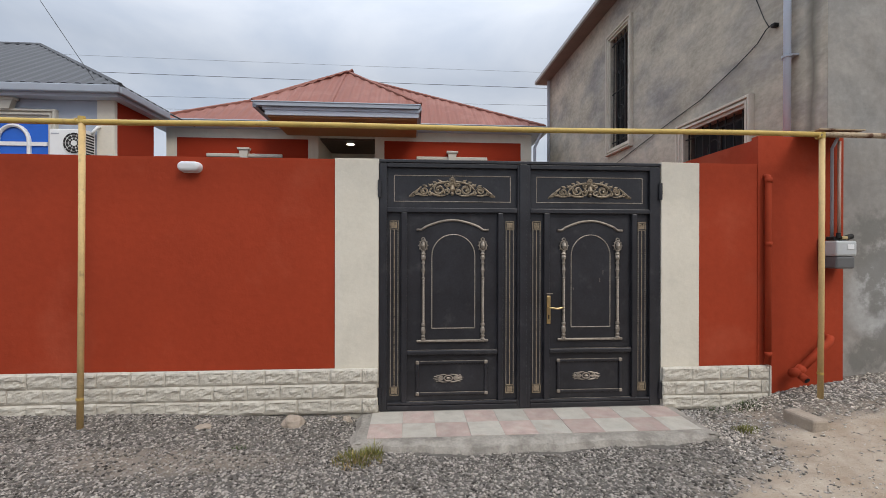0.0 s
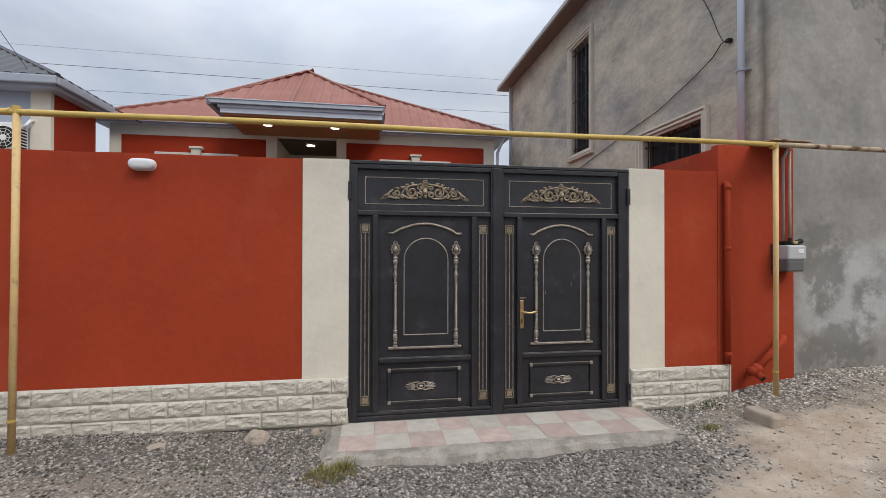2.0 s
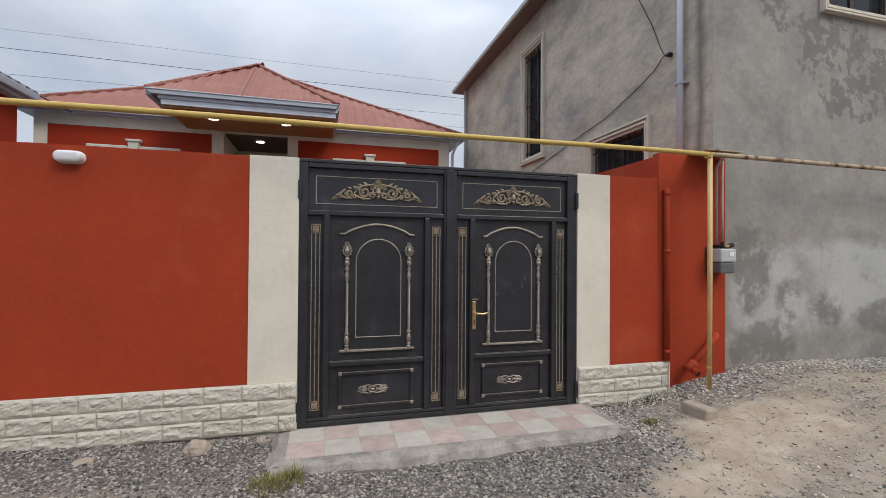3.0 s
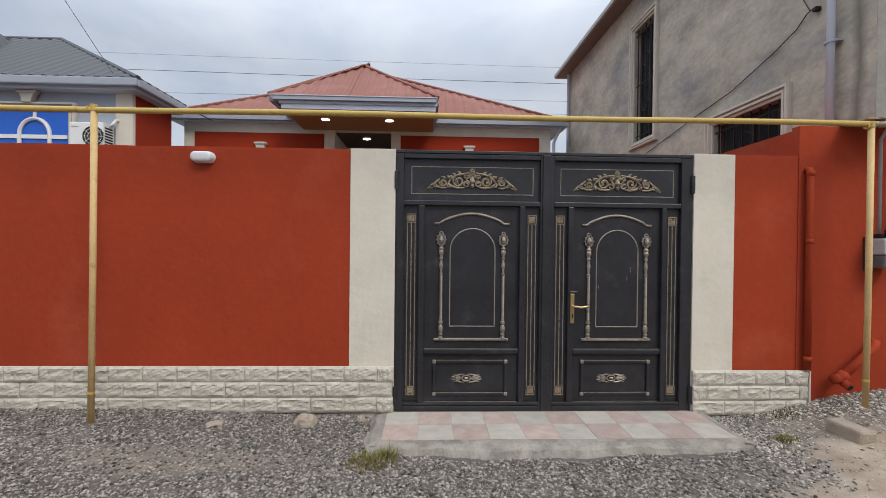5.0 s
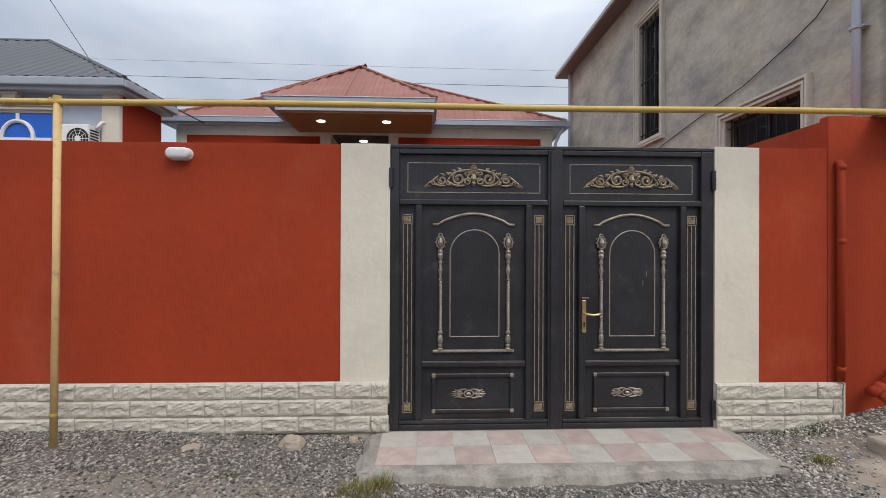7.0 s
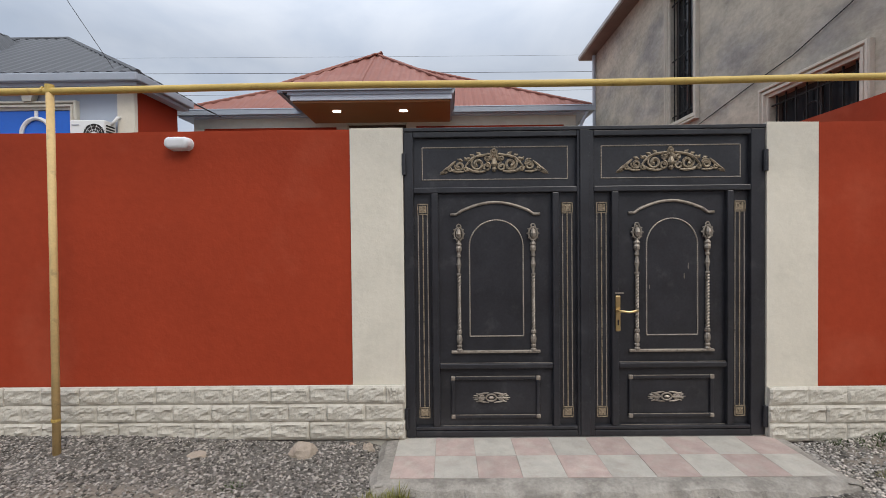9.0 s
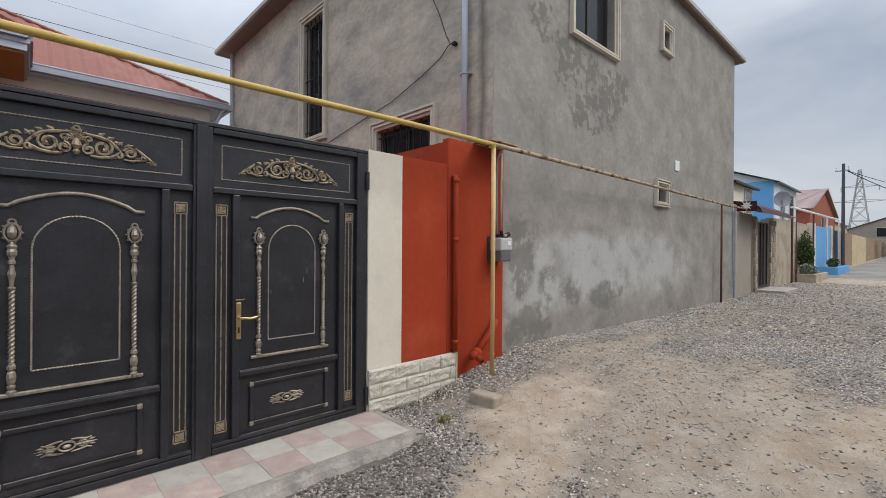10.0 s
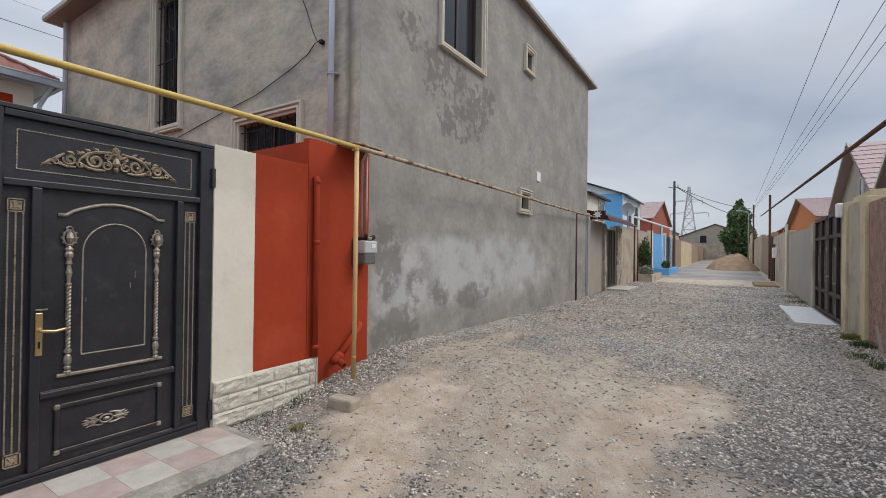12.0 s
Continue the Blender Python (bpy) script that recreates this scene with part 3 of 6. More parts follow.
def asphalt():
    xs, ys = np.linspace(27, 110, 60), np.linspace(-5.4, -0.3, 12)
    gx, gy = np.meshgrid(xs, ys)
    gz = ground_z(gx, gy) - 0.02 + 0.08 * smooth(27, 31, gx)
    i = np.arange(gx.size).reshape(gx.shape)
    quads = np.stack([i[:-1, :-1], i[:-1, 1:], i[1:, 1:], i[1:, :-1]], -1).reshape(-1, 4)
    me = bpy.data.meshes.new("road")
    me.from_pydata(np.stack([gx, gy, gz], -1).reshape(-1, 3), [], quads.tolist())
    me.materials.append(mat("worn_pale_asphalt", (0.26, 0.235, 0.205), 0.95, var=0.2, scale=0.6, fine=20, second=(0.17, 0.16, 0.148), second_scale=0.35, second_lo=0.42, second_hi=0.62))
    return tagged(new("road", me), "worn pale asphalt surface where the gravel ends", "road", kind="structure")


asphalt()

# ---- front wall of the plot ----


def ragged_wall(name, x0, x1, y0, y1, z0, z1, material, label, wob=0.006):
    """A rendered wall whose face and top waver a little, as hand-plastered walls do."""
    bm = bmesh.new()
    nx, nz = max(2, int((x1 - x0) / 0.12)), max(2, int((z1 - z0) / 0.15))
    rows = []
    for j in range(nz + 1):
        row = []
        for i in range(nx + 1):
            x, z = x0 + (x1 - x0) * i / nx, z0 + (z1 - z0) * j / nz
            w = noise.noise((x * 1.1, z * 1.1, 3.0)) * wob
            top = noise.noise((x * 2.3, 0, 7.0)) * 0.010 if j == nz else 0
            row.append(bm.verts.new((x, y0 + (w if 0 < i < nx else 0), z + top)))
        rows.append(row)
    back = [[bm.verts.new((r[0].co.x if k == 0 else r[-1].co.x, y1, r[0].co.z)) for k in (0, 1)] for r in (rows[0], rows[-1])]
    for a, b in zip(rows, rows[1:]):
        for i in range(nx):
            bm.faces.new((a[i], a[i + 1], b[i + 1], b[i]))
    bm.faces.new([*rows[-1], back[1][1], back[1][0]])
    bm.faces.new((back[0][0], back[1][0], back[1][1], back[0][1]))
    bm.faces.new([*[r[0] for r in rows][::-1], back[0][0], back[1][0]][::1])
    bm.faces.new([*[r[-1] for r in rows], back[1][1], back[0][1]])
    bmesh.ops.recalc_face_normals(bm, faces=bm.faces[:])
    return solo(name, bm, material, label, "wall", kind="structure")


ragged_wall("wall_front", -14, -0.432, 0.0, 0.22, -0.2, 2.518, RED, "red painted plaster boundary wall above a split stone plinth")
ragged_wall("wall_pillar_1", -0.432, -0.004, -0.012, 0.24, -0.2, 2.525, CREAM, "cream painted gate pillar", 0.004)
ragged_wall("wall_pillar_2", 2.924, 3.335, -0.012, 0.24, -0.2, 2.535, CREAM, "cream painted gate pillar with a chipped top edge", 0.004)
ragged_wall("wall_front_2", 3.335, 3.99, 0.0, 0.22, -0.2, 2.535, RED, "short red painted wall beside the gate", 0.005)
ragged_wall("wall_side", 3.99, 4.96, -0.008, 0.085, -0.2, 2.83, RED, "taller red painted wall end against the grey house", 0.005)
solo("wall_side_2", box(3.99, 4.84, 0.085, 8.0, -0.2, 2.80), RED, "red painted boundary wall running back beside the grey house", "wall", kind="structure")

wall_lamp = thing("wall_lamp", "white oval bulkhead lamp mounted on the red wall", "lamp", at=(-1.805, -0.05, 2.413))


def capsule(cx, cz, half, r, y, depth, n=16):
    """A stadium-shaped dome standing out from a wall towards -y."""
    bm = bmesh.new()
    rings = []
    for k, (sc, d) in enumerate(((1, 0), (1, 0.45), (0.93, 0.75), (0.72, 0.95), (0.35, 1.0))):
        ring = []
        for i in range(n):
            a = 2 * math.pi * (i + 0.5) / n
            off = half if math.cos(a) > 0 else -half
            ring.append(bm.verts.new((cx + off * (1 if sc > 0.5 else 0.9) + r * sc * math.cos(a), y - depth * d, cz + r * sc * math.sin(a))))
        rings.append(ring)
    for a, b in zip(rings, rings[1:]):
        for i in range(n):
            bm.faces.new((a[i], a[(i + 1) % n], b[(i + 1) % n], b[i]))
    bm.faces.new(rings[-1])
    bmesh.ops.recalc_face_normals(bm, faces=bm.faces[:])
    return bm


part("base", capsule(-1.805, 2.413, 0.052, 0.054, 0.0, 0.03), WHITE, wall_lamp, "white plastic base")
part("diffuser", capsule(-1.805, 2.413, 0.052, 0.05, -0.028, 0.06), GLASS_LAMP, wall_lamp, "frosted white diffuser", smooth=True)

# ---- gate ----
gate = thing("gate", "closed black double-leaf metal gate with bronze scrollwork", "gate", at=(1.46, 0.03, 0))


def rope(points, r, bm, pitch=0.022, sides=6):
    """A twisted two-strand moulding along a line."""
    pts = []
    for a, b in zip(points, points[1:]):
        a, b = Vector(a), Vector(b)
        n = max(1, int((b - a).length / (pitch / 2)))
        pts += [a + (b - a) * i / n for i in range(n)]
    pts.append(Vector(points[-1]))
    return tube(pts, r, bm, sides, [r * (1.25 if k % 2 else 0.72) for k in range(len(pts))])


def scroll(bm, cx, cz, r0, turns, start, spin, y, thick=0.006, shrink=0.25, n=20):
    """A spiral scroll of cast metal."""
    pts, radii = [], []
    for i in range(n + 1):
        f = i / n
        a = start + spin * turns * 2 * math.pi * f
        r = r0 * (1 - (1 - shrink) * f)
        pts.append((cx + r * math.cos(a), y, cz + r * math.sin(a)))
        radii.append(thick * (0.95 + 0.8 * f))
    return tube(pts, thick, bm, 5, radii)


def leaf(bm, x, z, length, angle, wide, y):
    """A raised cast leaf lying on the panel."""
    d, s = Vector((math.cos(angle), 0, math.sin(angle))), Vector((-math.sin(angle), 0, math.cos(angle)))
    o = Vector((x, y, z))
    vs = [bm.verts.new(p) for p in (o, o + d * length * 0.45 + s * wide, o + d * length, o + d * length * 0.45 - s * wide, o + d * length * 0.4 + Vector((0, -0.012, 0)))]
    for a, b in ((0, 1), (1, 2), (2, 3), (3, 0)):
        bm.faces.new((vs[a], vs[b], vs[4]))
    return bm


def big_ornament(cx, cz, y):
    """Wide cast crest: a palmette over a small urn, a pair of large C-scrolls, smaller outer scrolls and leaf tails."""
    bm = bmesh.new()
    yf = y - 0.006
    for k in range(9):
        leaf(bm, cx, cz + 0.02, 0.095 - 0.006 * abs(k - 4), math.pi * (0.5 + (k - 4) * 0.11), 0.013, y)
    scroll(bm, cx, cz + 0.092, 0.016, 1.0, 0, 1, yf, 0.007, 0.9, 10)
    tube([(cx, yf, cz - 0.075), (cx, yf, cz - 0.055), (cx, yf, cz - 0.04), (cx, yf, cz - 0.015), (cx, yf, cz + 0.01), (cx, yf, cz + 0.03)], 0.02, bm, 8, [0.012, 0.022, 0.013, 0.03, 0.022, 0.014])
    for s in (-1, 1):
        flip = 0 if s > 0 else math.pi

        def P(dx, dz):
            return (cx + s * dx, yf, cz + dz)

        # arm sweeping from the palmette over the large scroll and out to the tail
        tube([P(0.03, 0.07), P(0.07, 0.062), P(0.12, 0.055), P(0.175, 0.035), P(0.215, -0.005), P(0.235, -0.03)], 0.01, bm, 6, [0.006, 0.010, 0.012, 0.012, 0.010, 0.007])
        scroll(bm, cx + s * 0.135, cz - 0.012, 0.058, 1.5, math.pi * 0.5, -s, yf, 0.009, 0.22, 24)
        scroll(bm, cx + s * 0.062, cz - 0.035, 0.036, 1.3, math.pi * 0.5, s, yf, 0.008, 0.25, 16)
        scroll(bm, cx + s * 0.062, cz + 0.030, 0.024, 1.2, -math.pi * 0.5, -s, yf, 0.006, 0.3, 12)
        tube([P(0.07, -0.072), P(0.12, -0.078), P(0.18, -0.070), P(0.215, -0.045)], 0.009, bm, 6, [0.007, 0.011, 0.011, 0.007])
        scroll(bm, cx + s * 0.285, cz - 0.028, 0.040, 1.4, math.pi * 0.9, -s, yf, 0.008, 0.25, 18)
        scroll(bm, cx + s * 0.228, cz - 0.052, 0.022, 1.2, 0, s, yf, 0.007, 0.3, 12)
        tube([P(0.25, -0.075), P(0.30, -0.078), P(0.35, -0.066)], 0.008, bm, 6, [0.006, 0.010, 0.006])
        tube([P(0.315, 0.012), P(0.35, -0.018), P(0.385, -0.05), P(0.44, -0.082)], 0.008, bm, 6, [0.007, 0.011, 0.011, 0.003])
        scroll(bm, cx + s * 0.365, cz - 0.055, 0.02, 1.1, math.pi * 0.5, s, yf, 0.006, 0.3, 10)
        for dx, dz, ln, an in ((0.10, 0.055, 0.06, 0.6), (0.15, 0.048, 0.055, 0.35), (0.185, 0.028, 0.05, 0.2), (0.12, -0.01, 0.045, 0.9), (0.145, -0.02, 0.045, -0.6), (0.11, -0.03, 0.04, -1.5), (0.17, -0.055, 0.06, -0.2),
                               (0.215, 0.01, 0.05, 0.9), (0.25, 0.012, 0.06, 0.35), (0.285, -0.03, 0.035, 0.4), (0.31, -0.06, 0.055, -0.1), (0.36, -0.04, 0.06, -0.3), (0.39, -0.065, 0.065, -0.5), (0.375, -0.075, 0.06, -0.05)):
            leaf(bm, cx + s * dx, cz + dz, ln, flip + s * an, 0.016, y)
    return bm


def small_ornament(cx, cz, y):
    """Oval cartouche between two flat leafy scrolls."""
    bm = bmesh.new()
    yf = y - 0.004
    tube([(cx + 0.042 * math.cos(2 * math.pi * i / 16), yf, cz + 0.028 * math.sin(2 * math.pi * i / 16)) for i in range(17)], 0.007, bm, 5)
    tube([(cx - 0.022, yf, cz), (cx - 0.012, yf - 0.004, cz), (cx + 0.012, yf - 0.004, cz), (cx + 0.022, yf, cz)], 0.012, bm, 6, [0.004, 0.013, 0.013, 0.004])
    for s in (-1, 1):
        flip = 0 if s > 0 else math.pi
        for dz in (-1, 1):
            tube([(cx + s * 0.02, yf, cz + dz * 0.04), (cx + s * 0.06, yf, cz + dz * 0.036), (cx + s * 0.10, yf, cz + dz * 0.026), (cx + s * 0.125, yf, cz + dz * 0.034)], 0.006, bm, 5, [0.004, 0.008, 0.007, 0.004])
            scroll(bm, cx + s * 0.085, cz + dz * 0.014, 0.016, 1.2, math.pi / 2, s * dz, yf, 0.005, 0.3, 10)
            leaf(bm, cx + s * 0.05, cz + dz * 0.01, 0.05, flip + s * dz * 0.25, 0.010, y)
            leaf(bm, cx + s * 0.10, cz + dz * 0.012, 0.05, flip + s * dz * 0.12, 0.010, y)
        tube([(cx + s * 0.045, yf, cz), (cx + s * 0.10, yf, cz), (cx + s * 0.155, yf, cz)], 0.006, bm, 5, [0.006, 0.009, 0.002])
    return bm


def baluster(cx, z0, z1, y):
    """A turned half-column with a spirally twisted shaft, a capital and an oval wreathed bud on top."""
    h = z1 - z0
    low = [(0, 0.024), (0.018, 0.025), (0.026, 0.014), (0.04, 0.022), (0.05, 0.022), (0.056, 0.014), (0.075, 0.022), (0.10, 0.025), (0.125, 0.020), (0.137, 0.012), (0.146, 0.022), (0.165, 0.022), (0.17, 0.014)]
    top = [(0.60, 0.013), (0.605, 0.019), (0.615, 0.019), (0.62, 0.010), (0.655, 0.013), (0.69, 0.021), (0.72, 0.014), (0.745, 0.011), (0.75, 0.019), (0.765, 0.019), (0.77, 0.013), (0.79, 0.016), (0.80, 0.024), (0.82, 0.026), (0.835, 0.020), (0.85, 0.027), (0.865, 0.014), (0.875, 0.010)]
    bm = tube([(cx, y, z0 + f * h) for f, _ in low], 0.01, None, 8, [r for _, r in low])
    tube([(cx, y, z0 + f * h) for f, _ in top], 0.01, bm, 8, [r for _, r in top])
    rings = []
    for i in range(81):
        z = z0 + h * (0.17 + 0.43 * i / 80)
        rings.append([bm.verts.new((cx + r * math.cos(a), y + r * math.sin(a), z)) for a, r in [(2 * math.pi * k / 8, 0.0140 * (1 + 0.26 * math.cos(2 * (2 * math.pi * k / 8) - i * 1.35))) for k in range(8)]])
    for a, b in zip(rings, rings[1:]):
        for k in range(8):
            bm.faces.new((a[k], a[(k + 1) % 8], b[(k + 1) % 8], b[k]))
    zc = z0 + 0.93 * h
    tube([(cx, y - 0.004, zc - 0.045), (cx, y - 0.012, zc - 0.025), (cx, y - 0.016, zc), (cx, y - 0.012, zc + 0.025), (cx, y - 0.004, zc + 0.045)], 0.02, bm, 8, [0.006, 0.020, 0.024, 0.020, 0.006])
    tube([(cx + 0.036 * math.cos(2 * math.pi * i / 16), y - 0.006, zc + 0.052 * math.sin(2 * math.pi * i / 16)) for i in range(17)], 0.008, bm, 5)
    scroll(bm, cx, zc + 0.062, 0.017, 1.0, 0, 1, y - 0.004, 0.005, 1.0, 12)
    for k in range(10):
        a = math.pi * (0.5 + (k + 0.5) * 0.2)
        leaf(bm, cx + 0.036 * math.cos(a), zc + 0.05 * math.sin(a), 0.02, a, 0.008, y - 0.004)
    return bm


def square_rosette(cx, cz, y):
    bm = bmesh.new()
    h = 0.045
    for a0, a1, b0, b1 in ((-h, h, h - 0.008, h), (-h, h, -h, -h + 0.008), (-h, -h + 0.008, -h, h), (h - 0.008, h, -h, h)):
        box(cx + a0, cx + a1, y - 0.008, y, cz + b0, cz + b1, bm)
    for k in range(4):
        leaf(bm, cx, cz, 0.045, math.pi / 4 + k * math.pi / 2, 0.012, y)
    box(cx - 0.012, cx + 0.012, y - 0.010, y, cz - 0.012, cz + 0.012, bm)
    box(cx - 0.03, cx + 0.03, y - 0.004, y, cz - 0.03, cz + 0.03, bm)
    return bm


def gate_leaf(ox, k):
    """One leaf; k narrows its door panel."""
    def X(a):
        return ox + (a if a < 0.28 else 0.28 + (a - 0.28) * k)

    panel = part("gate_leaf", box(X(0.02), ox + 1.44, 0.040, 0.055, 0.02, 2.48), BLACK, gate)
    bm = bmesh.new()
    rails = ((0.0, 0.078, 0.0, 2.492), (1.405, 1.458, 0.0, 2.492), (0.078, 1.405, 2.445, 2.492), (0.078, 1.405, 1.995, 2.042), (0.078, 1.405, 0.0, 0.05), (0.078, 1.405, 0.055, 0.085), (0.222, 0.278, 0.085, 1.995), (1.205, 1.258, 0.085, 1.995))
    for a, b, c, d in rails:
        box(X(a) if a else ox, X(b) if b < 1.45 else ox + 1.458, 0.0, 0.05, c, d, bm, 0.007)
    box(X(0.278), X(1.205), 0.004, 0.042, 0.557, 0.603, bm, 0.010)
    part("leaf_frame", bm, BLACK, panel)
    y = 0.039
    bm = bmesh.new()
    rope([(X(0.150), y, 2.370), (X(1.337), y, 2.370), (X(1.337), y, 2.108), (X(0.150), y, 2.108), (X(0.150), y, 2.370)], 0.0052, bm)
    part("rope_moulding", bm, SILVER, panel, "twisted bronze rope moulding")
    part("crest", big_ornament(X(0.738), 2.245, y - 0.002), BRONZE, panel, "cast bronze scrollwork crest")
    for sx in (0.15, 1.332):
        for dx in (-0.038, 0.0, 0.038):
            bm = bmesh.new()
            rope([(X(sx) + dx, y, 0.235), (X(sx) + dx, y, 1.825)], 0.0055, bm)
            part("rope_moulding", bm, SILVER if dx else BRONZE, panel)
        part("rosette", square_rosette(X(sx), 1.868, y), BRONZE, panel, "square bronze rosette")
        part("rosette", square_rosette(X(sx), 0.19, y), BRONZE, panel)
    # arched cornice
    pts = [(0.375, 1.822), (0.425, 1.822)] + [(0.425 + 0.63 * i / 14, 1.835 + 0.085 * math.sin(math.pi * i / 14)) for i in range(1, 14)] + [(1.055, 1.822), (1.11, 1.822)]
    part("cornice", tube([(X(a), y - 0.004, b) for a, b in pts], 0.013, None, 8), SILVER, panel, "arched bronze cornice bar", True)
    arch = [(0.53, 0.82), (0.53, 1.56)] + [(0.75 - 0.22 * math.cos(math.pi * i / 16), 1.56 + 0.215 * math.sin(math.pi * i / 16)) for i in range(1, 16)] + [(0.97, 1.56), (0.97, 0.82), (0.53, 0.82)]
    bm = bmesh.new()
    rope([(X(a), y, b) for a, b in arch], 0.006, bm, 0.018)
    part("arch_moulding", bm, SILVER, panel, "round-arched rope moulding")
    for cx in (0.443, 1.05):
        part("baluster", baluster(X(cx), 0.697, 1.735, y - 0.010), SILVER, panel, "twisted half baluster with a cast bud")
    part("sill_bar", box(X(0.375), X(1.105), y - 0.025, y, 0.683, 0.706, None, 0.006), SILVER, panel)
    bm = bmesh.new()
    for a, b, c, d in ((0.37, 1.10, 0.462, 0.492), (0.37, 1.10, 0.145, 0.175), (0.37, 0.40, 0.175, 0.462), (1.07, 1.10, 0.175, 0.462)):
        box(X(a), X(b), y - 0.020, y, c, d, bm, 0.008)
    part("panel_moulding", bm, BLACK, panel)
    for a in (0.385, 1.085):
        for c in (0.477, 0.16):
            part("boss", box(X(a) - 0.018, X(a) + 0.018, y - 0.026, y, c - 0.018, c + 0.018, None, 0.008), SILVER, panel)
    # silver strips: worn moulding edges, and highlights painted along the two rail tops
    bm = bmesh.new()
    for c in (0.493, 0.176):
        box(X(0.41), X(1.06), y - 0.021, y - 0.013, c - 0.004, c, bm)
    box(X(0.285), X(1.2), 0.012, 0.016, 0.604, 0.607, bm)
    box(X(0.30), X(1.19), 0.014, 0.02, 0.086, 0.089, bm)
    part("worn_edge", bm, SILVER, panel)
    part("medallion", small_ornament(X(0.70), 0.312, y - 0.002), SILVER, panel, "small cast bronze medallion")
    return panel


left_leaf = gate_leaf(0.0, 1.0)
right_leaf = gate_leaf(1.462, 0.946)
part("gate_lintel", box(0.0, 2.92, -0.006, 0.06, 2.494, 2.524, None, 0.004), BLACK, gate)
bm = bmesh.new()
box(1.425, 1.50, -0.014, 0.0, 0.01, 2.492, bm, 0.004)
part("meeting_bar", bm, BLACK, gate)
for hx, hz in ((0.006, 2.23), (0.006, 0.16), (2.914, 2.23), (2.914, 0.16)):
    bm = tube([(hx, -0.012, hz - 0.085), (hx, -0.012, hz + 0.085)], 0.019, None, 10)
    tube([(hx, -0.012, hz - 0.004), (hx, -0.012, hz + 0.004)], 0.021, bm, 10)
    part("hinge", bm, BLACK, gate)
# door handle with a long plate
handle = part("handle_plate", box(1.708, 1.748, -0.012, 0.0, 0.86, 1.15, None, 0.006), BRASS, right_leaf, "brass long-plate door handle")
part("lever", tube([(1.728, -0.012, 1.03), (1.728, -0.055, 1.03), (1.745, -0.062, 1.03), (1.80, -0.062, 1.022), (1.84, -0.06, 1.03), (1.87, -0.055, 1.034)], 0.010, None, 8), BRASS, handle, smooth=True)
part("keyhole", box(1.722, 1.734, -0.014, -0.0115, 0.91, 0.955, None, 0.002), IRON, handle)
part("strike", box(1.71, 1.775, -0.004, 0.0, 1.165, 1.175), SILVER, right_leaf)

for sx, sz, sl in ((2.318, 1.36, 0.05), (2.285, 1.28, 0.045), (2.0, 1.2, 0.03)):
    part("scratch", box(sx, sx + 0.004, 0.0385, 0.0398, sz, sz + sl), SILVER, right_leaf, "bare pale scratch in the black paint")

# ---- threshold slab with tiles ----
slab = thing("threshold", "tiled concrete threshold before the gate", "threshold", kind="structure", at=(1.46, -0.3, -0.05))
part("slab", prism([(-0.13, -0.15), (3.0, -0.15), (2.97, -0.004), (-0.10, -0.004)], -0.640, -0.0), CONCRETE, slab)
bm = bmesh.new()
n = 90
strips = [[], [], [], []]
for i in range(n + 1):
    x = -0.17 + 3.24 * i / n
    w = 0.035 * noise.noise((x * 1.7, 0, 0)) + 0.025 * noise.noise((x * 6, 1, 0)) + 0.02 * noise.noise((x * 17, 2, 0))
    reach = smooth(-0.2, 0.35, x) * (1 - smooth(2.55, 3.05, x))
    strips[0].append(bm.verts.new((min(max(x, -0.10), 2.97), -0.636, -0.003)))
    strips[1].append(bm.verts.new((x, -0.70 + 0.4 * w, -0.008 + 0.15 * w)))
    strips[2].append(bm.verts.new((x, -0.725 - 0.03 * reach + w, -0.035 + 0.4 * w)))
    strips[3].append(bm.verts.new((x, -0.755 - 0.05 * reach + 1.5 * w, -0.12)))
for a, b in zip(strips, strips[1:]):
    for i in range(n):
        bm.faces.new((a[i], b[i], b[i + 1], a[i + 1]))
bmesh.ops.recalc_face_normals(bm, faces=bm.faces[:])
part("apron", bm, CONCRETE, slab, "cracked cement apron")
for x0, x1, seed in ((-0.20, -0.098, 3.0), (2.965, 3.09, 8.0)):
    bm = bmesh.new()
    rows = []
    for i in range(19):
        y = -0.02 - 0.70 * i / 18
        w = 0.03 * noise.noise((y * 5, seed, 0)) + 0.015 * noise.noise((y * 16, seed, 1))
        inner, outer = (x1, x0 + w) if x0 < 0 else (x0, x1 + w)
        rows.append([bm.verts.new((inner, y, -0.006)), bm.verts.new(((inner + outer) / 2, y, -0.012 + 0.2 * w)), bm.verts.new((outer, y, -0.05)), bm.verts.new((outer + (w - 0.03 if x0 < 0 else 0.03 + w), y, -0.13))])
    for a, b in zip(rows, rows[1:]):
        for k in range(3):
            bm.faces.new((a[k], a[k + 1], b[k + 1], b[k]))
    bmesh.ops.recalc_face_normals(bm, faces=bm.faces[:])
    part("edging", bm, CONCRETE, slab, "rough cement edging")
TILE_W = 0.3025
for row, (ya, yb) in enumerate(((-0.318, -0.016), (-0.632, -0.318))):
    for k in range(10):
        x0 = -0.06 + k * TILE_W
        dz = random.uniform(-0.0015, 0.0015)
        part("tile", box(x0 + 0.0008, min(x0 + TILE_W - 0.0008, 2.955), ya + 0.0008, yb - 0.0008, -0.02, 0.0 + dz, None, 0.0015), TILE_PALE if (k + row) % 2 == 0 else TILE_PINK, slab)

